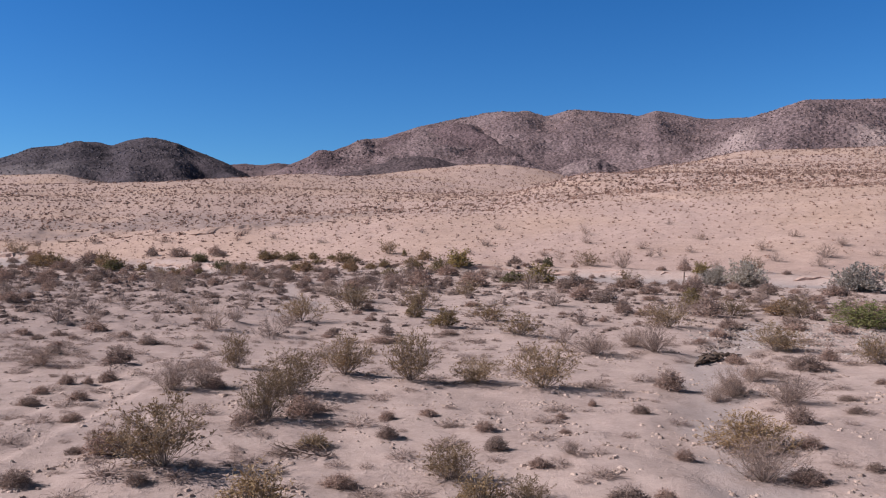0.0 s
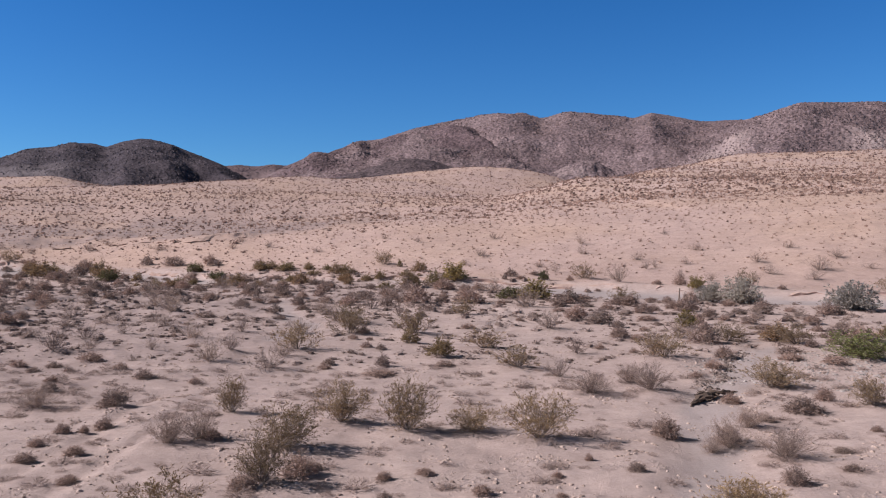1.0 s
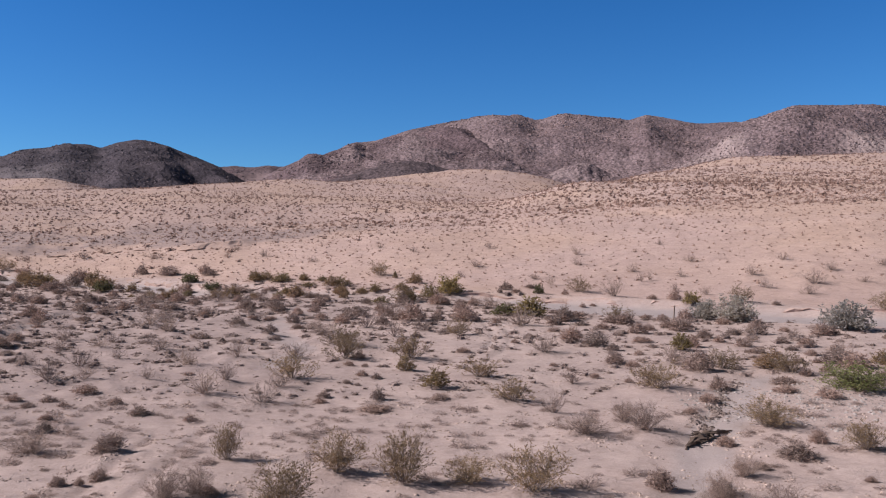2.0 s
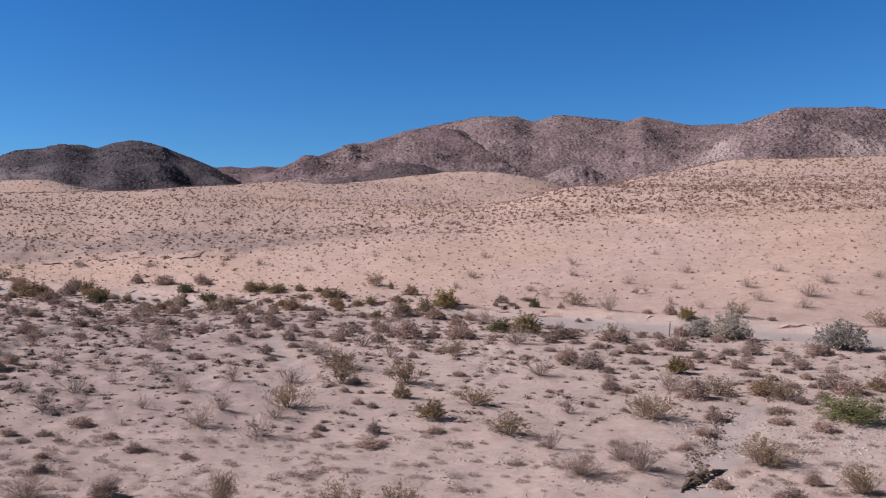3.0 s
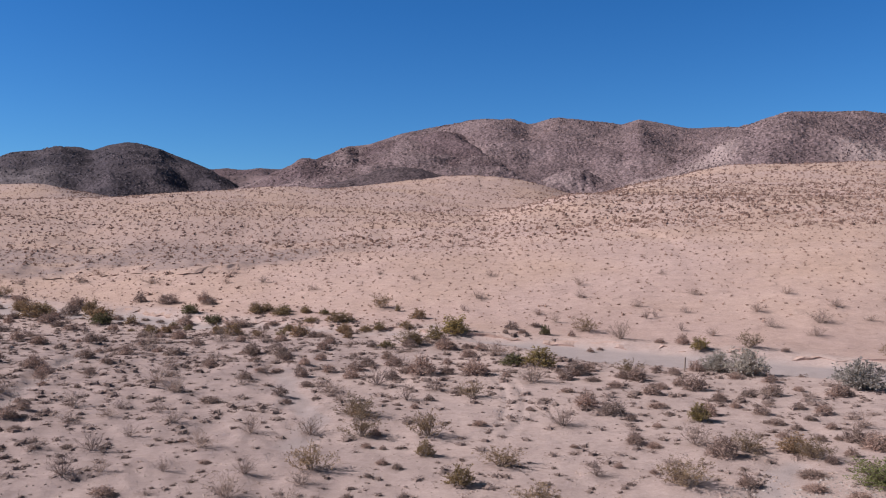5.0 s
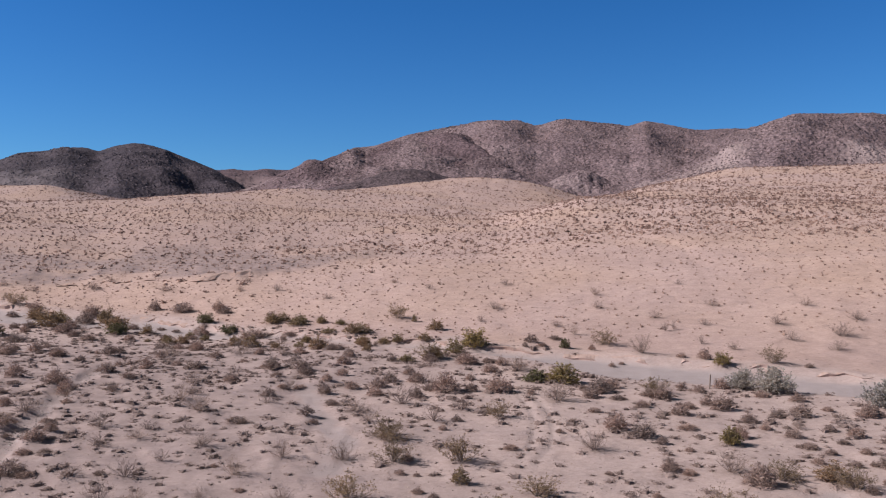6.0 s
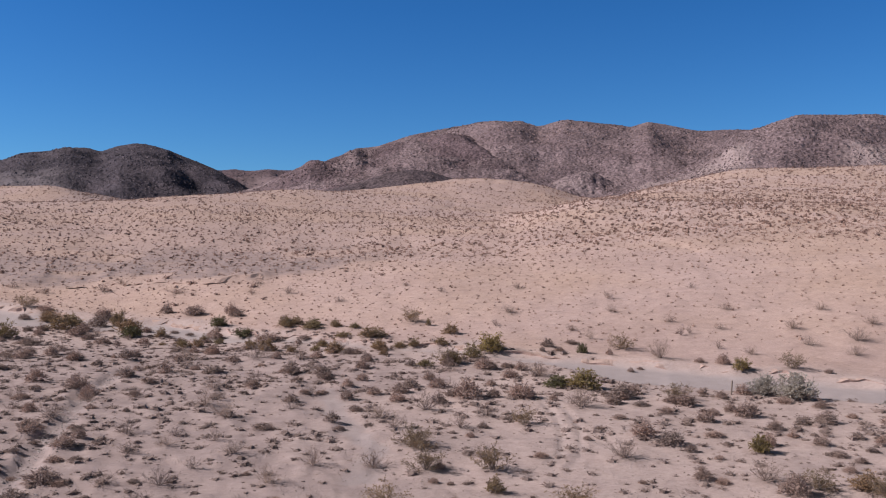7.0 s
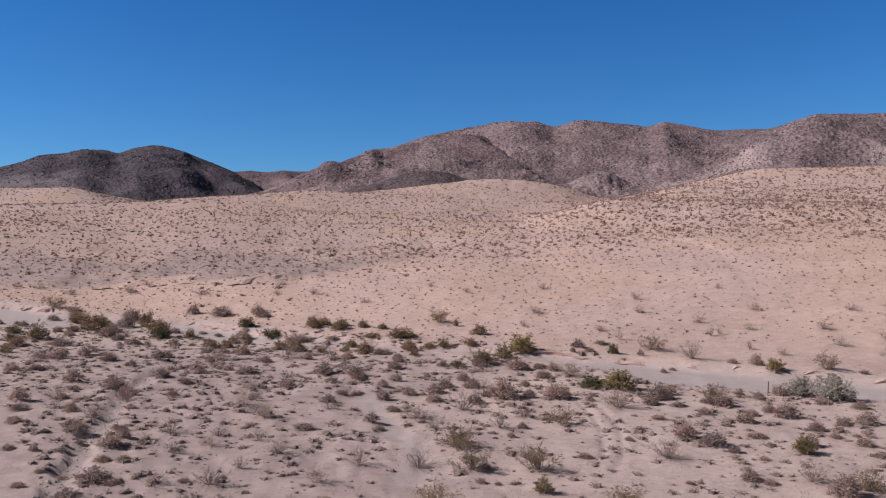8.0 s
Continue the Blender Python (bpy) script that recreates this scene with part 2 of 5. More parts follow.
BURSAGE_A = (
    (2.5, 11.5, 0.75, 0.29), (3.0, 11.6, 0.38, 0.21), (-4.3, 12.1, 0.40, 0.22), (-6.0, 12.1, 0.52, 0.30), (-1.5, 12.4, 0.61, 0.23),
    (-4.9, 12.5, 0.18, 0.12), (5.5, 13.0, 0.68, 0.32), (6.8, 13.5, 0.37, 0.19), (1.5, 13.5, 0.40, 0.20), (-5.5, 13.9, 0.68, 0.54),
    (-6.0, 14.0, 0.37, 0.16), (4.0, 14.3, 0.42, 0.25), (0.9, 14.6, 0.48, 0.29), (6.4, 15.0, 0.49, 0.27), (-1.0, 15.5, 0.46, 0.28),
    (-3.7, 16.1, 0.63, 0.34), (2.3, 16.2, 0.27, 0.13), (0.8, 16.2, 0.48, 0.23), (-7.2, 16.7, 0.49, 0.22), (7.0, 16.9, 0.67, 0.44),
    (-1.1, 17.1, 0.39, 0.22), (-2.8, 17.2, 0.90, 0.51), (2.4, 17.5, 0.29, 0.17),
)
BURSAGE_B = (
    (-0.3, 17.5, 0.46, 0.17), (-2.5, 17.7, 0.25, 0.21), (8.6, 17.9, 0.41, 0.18), (4.1, 17.9, 0.45, 0.26), (-8.8, 18.3, 0.54, 0.24),
    (-8.0, 18.9, 0.56, 0.27), (3.3, 19.0, 0.22, 0.22), (9.3, 19.8, 0.52, 0.16), (-9.3, 19.9, 0.46, 0.24), (-5.3, 20.1, 0.59, 0.33),
    (7.0, 20.9, 0.75, 0.62), (-9.3, 21.3, 0.49, 0.31), (-8.8, 21.4, 0.28, 0.25), (5.7, 21.6, 0.85, 0.64), (11.1, 21.8, 0.36, 0.21),
    (-8.5, 21.9, 0.55, 0.40), (8.3, 23.3, 0.46, 0.27), (8.9, 23.3, 0.54, 0.23), (10.3, 24.3, 1.27, 0.56), (-9.3, 24.8, 1.06, 0.65),
    (11.7, 26.1, 0.68, 0.51), (8.9, 26.3, 0.78, 0.38), (-12.6, 27.9, 0.64, 0.40),
)
BURSAGE_C = (
    (-13.3, 29.6, 0.62, 0.25), (-8.5, 30.0, 0.55, 0.27), (-10.5, 30.7, 0.84, 0.38), (9.2, 30.9, 0.65, 0.26), (-2.2, 31.6, 1.49, 0.25),
    (6.8, 31.8, 0.50, 0.23), (-15.0, 31.9, 0.67, 0.27), (-13.8, 32.2, 0.55, 0.19), (-12.0, 32.5, 0.68, 0.32), (-16.0, 32.9, 0.78, 0.37),
    (-14.7, 33.0, 0.78, 0.32), (-4.4, 33.1, 0.65, 0.28), (10.6, 33.2, 0.91, 0.46), (-2.2, 33.4, 0.70, 0.59), (15.4, 33.4, 1.25, 0.48),
    (0.2, 33.6, 0.93, 0.33), (-4.4, 34.3, 0.67, 0.34), (-14.0, 34.7, 1.32, 0.50), (14.3, 35.0, 1.19, 0.34), (11.9, 35.8, 1.10, 0.63),
    (15.1, 36.9, 1.50, 0.41), (-3.8, 37.3, 0.49, 0.22), (8.6, 38.0, 0.50, 0.27),
)
BURSAGE_D = (
    (7.2, 38.6, 0.56, 0.28), (-2.6, 38.6, 0.61, 0.33), (17.0, 39.2, 0.77, 0.49), (-3.3, 39.4, 0.67, 0.34), (-23.0, 39.8, 1.62, 0.73),
    (-11.3, 39.8, 0.68, 0.23), (12.4, 40.3, 1.90, 1.24), (18.7, 40.8, 0.80, 0.51), (-26.2, 41.7, 0.87, 0.36), (-18.4, 42.0, 0.74, 0.25),
    (-3.4, 42.2, 0.44, 0.25), (-4.2, 42.4, 0.67, 0.31), (9.8, 42.5, 0.89, 0.42), (5.9, 42.5, 0.56, 0.25), (20.3, 42.7, 0.62, 0.31),
    (9.0, 43.0, 1.18, 0.68), (-24.9, 43.5, 0.77, 0.31), (-13.5, 44.0, 0.49, 0.26), (-26.3, 44.1, 0.64, 0.32), (18.8, 44.2, 0.78, 0.46),
    (19.8, 44.4, 0.58, 0.32), (17.0, 44.5, 0.93, 0.38), (-3.9, 44.9, 0.79, 0.53),
)
BURSAGE_E = (
    (-24.1, 46.5, 1.13, 0.40), (20.5, 46.6, 0.82, 0.49), (-23.0, 46.6, 0.92, 0.34), (18.7, 46.8, 0.83, 0.40), (1.6, 47.3, 0.99, 0.40),
    (11.3, 47.4, 0.68, 0.34), (18.1, 48.0, 1.16, 0.47), (-27.0, 48.2, 0.85, 0.28), (-28.6, 48.3, 0.63, 0.47), (-30.2, 48.7, 1.02, 0.42),
    (20.4, 48.9, 0.87, 0.42), (10.2, 49.0, 0.87, 0.55), (9.5, 50.3, 1.91, 1.05), (18.2, 50.4, 1.26, 0.66), (4.8, 51.1, 0.67, 0.30),
    (-24.7, 51.2, 1.07, 0.64), (22.2, 51.7, 0.68, 0.24), (21.0, 51.7, 0.95, 0.51), (8.3, 51.8, 1.83, 1.09), (-2.0, 52.1, 0.68, 0.44),
    (17.3, 52.2, 0.82, 0.44), (12.7, 52.5, 1.45, 0.41), (-28.2, 53.0, 1.81, 0.59),
)
BURSAGE_F = (
    (-25.6, 53.3, 0.94, 0.45), (28.3, 53.4, 0.77, 0.46), (5.9, 53.4, 0.77, 0.39), (17.0, 53.9, 1.13, 0.53), (-14.6, 54.1, 1.77, 0.57),
    (-1.1, 54.4, 0.78, 0.46), (-10.0, 54.5, 0.79, 0.39), (19.2, 55.2, 1.16, 0.47), (-33.2, 55.4, 1.34, 0.62), (-10.6, 55.9, 1.25, 0.73),
    (13.3, 56.1, 1.54, 0.88), (7.9, 56.7, 1.19, 0.41), (26.1, 56.8, 1.19, 0.71), (11.5, 58.6, 1.15, 0.65), (-31.0, 58.7, 1.23, 0.81),
    (16.0, 59.1, 1.16, 0.74), (-24.8, 59.3, 0.62, 0.39), (-9.3, 59.5, 1.01, 0.51), (-35.1, 59.9, 1.65, 0.59), (22.9, 60.7, 1.43, 0.64),
    (10.5, 61.4, 1.45, 0.44), (-36.5, 62.8, 1.73, 1.11), (-14.3, 62.9, 1.24, 0.78),
)
BURSAGE_G = (
    (-6.7, 63.1, 1.49, 0.87), (4.6, 63.5, 0.83, 0.54), (-1.6, 63.9, 2.60, 1.76), (-10.4, 63.9, 1.26, 1.01), (9.7, 63.9, 2.18, 1.30),
    (17.0, 63.9, 1.09, 0.67), (2.3, 64.1, 2.35, 1.43), (-34.3, 64.4, 1.56, 0.46), (-29.6, 65.2, 1.96, 1.37), (8.8, 65.5, 0.77, 0.30),
    (16.1, 65.6, 0.86, 0.39), (19.2, 65.7, 1.38, 1.12), (-8.6, 66.0, 1.38, 0.74), (-34.8, 67.8, 1.20, 0.40), (-10.8, 68.4, 1.16, 0.76),
    (0.4, 69.2, 1.09, 0.59), (-32.8, 70.1, 1.19, 0.83), (-18.7, 70.1, 1.38, 0.78), (-15.1, 70.7, 1.30, 0.70), (-27.0, 70.7, 1.39, 0.70),
    (-36.1, 70.9, 1.95, 1.39), (29.0, 72.7, 0.91, 0.48), (-30.1, 74.2, 2.04, 1.07),
)
BURSAGE_H = (
    (3.5, 75.9, 1.39, 0.85), (0.4, 76.2, 2.30, 1.30), (13.2, 76.3, 0.75, 0.45), (-27.4, 76.5, 1.50, 1.00), (2.3, 76.7, 1.11, 0.65),
    (21.5, 76.8, 1.51, 1.16), (-23.5, 77.1, 2.32, 0.86), (14.3, 77.5, 0.66, 0.36), (19.7, 77.7, 1.12, 0.61), (-42.7, 78.4, 1.65, 0.67),
    (-6.1, 78.5, 1.23, 0.67), (-45.0, 78.6, 1.65, 0.77), (12.5, 82.1, 0.86, 0.70), (-35.7, 82.6, 1.19, 0.60), (-10.4, 82.7, 1.30, 0.81),
    (6.4, 83.8, 0.71, 0.61), (8.1, 84.3, 1.21, 0.50), (-15.4, 84.9, 1.67, 0.83), (-19.3, 85.0, 1.23, 0.84), (7.2, 86.1, 1.69, 0.96),
    (-11.7, 86.3, 1.47, 0.62), (-13.9, 87.0, 1.37, 0.80), (9.9, 88.0, 1.73, 0.52),
)
BURSAGE_I = (
    (-34.2, 88.1, 1.73, 0.98), (-27.6, 93.9, 1.54, 0.93), (-18.8, 95.6, 0.94, 0.82), (-49.5, 99.1, 2.40, 0.84), (-18.6, 99.3, 1.69, 0.59),
    (-23.0, 100.1, 3.67, 1.45), (-42.0, 100.5, 2.50, 0.92), (-30.3, 105.1, 2.48, 1.38), (-33.9, 107.3, 1.27, 0.49), (-36.4, 109.5, 1.43, 0.50),
    (-40.2, 110.4, 1.81, 1.01), (-53.0, 110.0, 2.02, 1.01), (-48.0, 110.2, 2.17, 1.44), (-62.2, 115.8, 1.97, 0.83), (-49.2, 117.8, 3.09, 1.85),
)
BURSAGE_J = (
    (-50.0, 122.1, 2.70, 1.91), (-60.0, 126.4, 2.80, 0.99), (-47.1, 106.0, 2.76, 1.52), (-61.0, 122.2, 2.07, 0.96), (-64.6, 119.1, 1.09, 0.47), (-66.5, 117.5, 1.9, 0.8), (-70.5, 118.0, 2.2, 0.9),
    (-41.5, 122.9, 2.18, 1.78), (-36.8, 120.1, 3.31, 1.89), (-31.7, 119.9, 2.36, 1.49), (-30.4, 117.3, 2.43, 1.14), (-22.2, 107.6, 2.23, 1.57),
    (13.5, 61.1, 1.60, 1.15),
    (-22.7, 41.9, 2.10, 0.95), (-44.5, 86.8, 2.24, 1.13), (-31.5, 67.9, 1.96, 1.21), (-31.6, 59.8, 0.96, 0.46), (-29.3, 54.8, 1.47, 0.53), (-24.7, 49.1, 1.83, 0.82),
    (-21.7, 41.6, 1.19, 0.37), (-26.2, 53.9, 0.93, 0.41), (-27.5, 60.2, 0.93, 0.35), (-50.8, 100.5, 1.94, 0.65), (-30.9, 63.2, 0.97, 0.32), (-33.9, 85.2, 1.87, 1.11),
    (-38.7, 84.9, 2.19, 1.10), (-26.4, 65.6, 1.01, 0.42), (-29.9, 52.4, 0.80, 0.30), (-27.0, 50.7, 0.78, 0.26), (-37.1, 106.4, 2.48, 0.55), (-31.3, 93.2, 1.81, 0.84),
    (-16.0, 93.6, 1.58, 0.85), (-12.4, 86.5, 1.46, 0.78), (-10.2, 81.7, 1.06, 0.69), (-13.4, 73.8, 1.72, 1.05), (-18.3, 69.2, 1.52, 0.80), (-9.6, 60.3, 0.93, 0.47),
    (-13.8, 65.7, 1.02, 0.34), (-12.6, 66.0, 1.28, 0.43), (-20.0, 81.2, 1.05, 0.42), (-17.3, 76.8, 0.99, 0.40), (-30.5, 102.2, 1.59, 0.60),
)
OLIVE_SHRUBS_C = (
    (-52.7, 118.0, 3.38, 1.69), (-57.2, 120.3, 2.04, 1.25), (-54.2, 97.8, 2.54, 1.40), (-52.4, 92.1, 1.80, 0.96),
    (-54.5, 103.5, 2.85, 2.38), (-59.5, 108.1, 2.27, 1.35), (-42.9, 111.7, 4.25, 1.91), (-46.6, 118.2, 2.90, 2.80),
    (-18.5, 106.0, 2.20, 1.03), (-15.6, 104.4, 1.49, 0.88), (-11.2, 94.4, 2.20, 1.35), (-9.4, 87.9, 1.94, 1.14),
)
DARK_GREEN = ((-40.5, 105.8, 3.17, 1.65), 
    (5.6, 68.6, 2.43, 1.08), (10.1, 82.8, 1.24, 1.14), (-26.6, 104.2, 2.73, 1.44), (-31.0, 109.9, 2.45, 1.66),
)
SALTBUSH = (
    (27.9, 57.9, 2.96, 2.05), (22.4, 64.0, 2.60, 2.02), (20.7, 65.5, 1.89, 1.55),
)
YELLOW_SHRUBS = (
    (1.5, 84.5, 3.10, 2.21),
    (14.0, 48.7, 1.53, 1.21), (7.5, 67.4, 3.00, 1.85), (22.3, 74.4, 1.75, 1.32),
)
LIME_GREEN = (
    (17.5, 35.2, 2.30, 1.10),
)
CREOSOTE = CREOSOTE_A + CREOSOTE_B
DRY_SHRUBS = DRY_SHRUBS_A + DRY_SHRUBS_B + DRY_SHRUBS_C + DRY_SHRUBS_D
BURSAGE = BURSAGE_A + BURSAGE_B + BURSAGE_C + BURSAGE_D + BURSAGE_E + BURSAGE_F + BURSAGE_G + BURSAGE_H + BURSAGE_I + BURSAGE_J
OLIVE_SHRUBS = OLIVE_SHRUBS_A + OLIVE_SHRUBS_B + OLIVE_SHRUBS_C
MOUND_STEP = 0.2
MOUND_X, MOUND_Y = -80.0, 8.0


def mound_raster():
    """Sand heaped round the plants, and the litter under them."""
    high, litter = np.zeros((800, 700)), np.zeros((800, 700))
    for px, py, wide, tall in (CREOSOTE + DRY_SHRUBS + BURSAGE + OLIVE_SHRUBS + DARK_GREEN + SALTBUSH + YELLOW_SHRUBS + LIME_GREEN):
        ci, cj = (px - MOUND_X) / MOUND_STEP, (py - MOUND_Y) / MOUND_STEP
        n = int(wide * 2.2 / MOUND_STEP) + 3
        i0, j0 = max(0, int(ci) - n), max(0, int(cj) - n)
        i, j = np.meshgrid(np.arange(i0, min(800, int(ci) + n)), np.arange(j0, min(700, int(cj) + n)), indexing="ij")
        d = np.hypot(i - ci, j - cj) * MOUND_STEP / wide
        high[i, j] = np.maximum(high[i, j], min(0.16, 0.11 * tall) * np.exp(-(d / 0.75) ** 2))
        litter[i, j] = np.maximum(litter[i, j], np.exp(-(d / 0.52) ** 4))
    return high, litter


MOUNDS, LITTER = mound_raster()


def sampled(raster, x, y):
    fi, fj = (x - MOUND_X) / MOUND_STEP, (y - MOUND_Y) / MOUND_STEP
    inside = (fi > 0) & (fj > 0) & (fi < 798) & (fj < 698)
    fi, fj = np.clip(fi, 0, 798), np.clip(fj, 0, 698)
    i, j = fi.astype(int), fj.astype(int)
    a, b = fi - i, fj - j
    v = (raster[i, j] * (1 - a) + raster[i + 1, j] * a) * (1 - b) + (raster[i, j + 1] * (1 - a) + raster[i + 1, j + 1] * a) * b
    return v * inside


SCARP_X, SCARP_Y = (-84, -70, -60, -44, -34, -27, -18), (149, 149, 150, 143, 140.5, 144, 152)


def land(x, y):
    """Height of the ground."""
    x, y = np.asarray(x, float), np.asarray(y, float)
    az = np.arctan2(x, y)
    r = np.hypot(x, y)
    bearing = np.clip(az, -0.55, 0.55)
    u, ahead = np.tan(bearing), np.maximum(r * np.cos(bearing), 8.01)
    fi = np.clip((u + 0.62) / 1.24, 0, 1) * 198.999
    fj = np.clip((np.log(ahead) - np.log(8)) / (np.log(900) - np.log(8)), 0, 1) * 398.999
    i, j = fi.astype(int), fj.astype(int)
    a, b = fi - i, fj - j
    z = (LAND[i, j] * (1 - a) + LAND[i + 1, j] * a) * (1 - b) + (LAND[i, j + 1] * (1 - a) + LAND[i + 1, j + 1] * a) * b
    behind = smooth(0.9, 1.7, np.abs(az))
    z = z * (1 - behind) - 0.35 * behind
    z = z * (1 - smooth(1200, 4000, r)) + 20 * smooth(1200, 4000, r)
    hill = smooth(95, 190, ahead) * (1 - behind)
    plain = 1 - smooth(70, 110, ahead)
    z = z + hill * (0.6 * fbm(x / 42, y / 42, 3) + 0.20 * fbm(x / 9, y / 9, 3))
    z = z - hill * 0.5 * np.maximum(ridged(x / 24 + 0.3 * vnoise(x / 30, y / 30), y / 75, 2) - 0.75, 0)
    z = z + plain * (0.10 * fbm(x / 7, y / 7, 3) + 0.022 * fbm(x / 0.7, y / 0.7, 3) + 0.055 * np.maximum(fbm(x / 2.3 + 50, y / 2.3, 3), 0))
    z = z + sampled(MOUNDS, x, y)
    rill = line_distance(x, y, CHANNELS[:1]) + 0.4 * vnoise(x / 1.1, y / 1.3)
    z = z - 0.16 * (1 - smooth(0.35, 0.75, rill)) + 0.10 * smooth(0.6, 0.9, rill) * (1 - smooth(0.9, 2.2, rill)) * np.maximum(0, 0.5 + vnoise(x / 0.9, y / 0.9))
    z = z - 0.10 * (1 - smooth(0.3, 1.5, line_distance(x, y, CHANNELS) + 0.35 * vnoise(x / 1.5, y / 1.5)))
    rut = line_distance(x, y, RUTS)
    z = z - (0.035 + 0.015 * smooth(30, 42, y)) * (1 - smooth(0.10, 0.26, rut)) + (0.014 + 0.008 * smooth(30, 42, y)) * smooth(0.22, 0.38, rut) * (1 - smooth(0.38, 0.6, rut))
    lip = y - np.interp(x, SCARP_X, SCARP_Y) - 1.6 * vnoise(x / 4, y / 9)
    z = z + 0.95 * smooth(0.0, 1.3, lip) * (1 - smooth(3, 22, lip)) * smooth(-86, -80, x) * smooth(-16, -22, x) * np.clip(0.7 + vnoise(x / 7, y / 40), 0, 1)
    z = z + 0.55 * np.maximum(vnoise(x / 6 + 3, y / 5) + 0.5 * vnoise(x / 2.2, y / 2.5) + 0.1, 0) * smooth(1, 4, lip) * (1 - smooth(10, 22, lip)) * smooth(-90, -84, x) * smooth(-14, -24, x)
    z = z + (1 - plain) * (0.06 * fbm(x / 1.6, y / 1.6, 2) + 0.09 * np.maximum(fbm(x / 3.4 + 7, y / 3.4, 3), 0))
    # crust broken by water on the lower side of the plain
    crust = smooth(2, -12, x) * smooth(28, 38, y) * (1 - smooth(80, 100, y))
    z = z + crust * (0.10 * np.maximum(fbm(x / 1.3 + 20, y / 1.7, 3), 0) + 0.06 * ridged(x / 3.1, y / 4.3, 2))
    d, half = wash_distance(x, y), wash_half(x)
    bed = 1 - smooth(half - 0.4, half + 0.7, np.abs(d))
    z = z - 0.22 * bed + 0.35 * smooth(half, half + 1.0, d) * (1 - smooth(half + 1.5, half + 9, d))
    return z


# ---- materials ----
def material(name):
    m = bpy.data.materials.new(name)
    m.use_nodes = True
    return m, m.node_tree.nodes, m.node_tree.links, m.node_tree.nodes["Principled BSDF"]


def node(nodes, kind, **values):
    n = nodes.new(kind)
    for key, value in values.items():
        n.inputs[key.replace("_", " ")].default_value = value
    return n


def ramp(nodes, links, fac, *stops):
    n = nodes.new("ShaderNodeValToRGB")
    while len(n.color_ramp.elements) < len(stops):
        n.color_ramp.elements.new(0.5)
    for e, (at, c) in zip(n.color_ramp.elements, stops):
        e.position, e.color = at, (*c, 1) if len(c) == 3 else c
    links.new(fac, n.inputs["Fac"])
    return n.outputs["Color"]


def mixed(nodes, links, fac, a, b, blend="MIX"):
    n = nodes.new("ShaderNodeMix")
    n.data_type, n.blend_type = "RGBA", blend
    for socket, value in ((n.inputs[0], fac), (n.inputs[6], a), (n.inputs[7], b)):
        if isinstance(value, (int, float)):
            socket.default_value = value
        elif isinstance(value, tuple):
            socket.default_value = (*value, 1)
        else:
            links.new(value, socket)
    return n.outputs[2]


def noise_at(nodes, links, scale, detail=4.0, rough=0.55, vec=None):
    n = node(nodes, "ShaderNodeTexNoise", Scale=scale, Detail=detail, Roughness=rough)
    links.new(vec if vec else nodes.new("ShaderNodeNewGeometry").outputs["Position"], n.inputs["Vector"])
    return n.outputs["Fac"]


def bump(nodes, links, bsdf, height, strength, distance):
    b = node(nodes, "ShaderNodeBump", Strength=strength, Distance=distance)
    links.new(height, b.inputs["Height"])
    links.new(b.outputs["Normal"], bsdf.inputs["Normal"])


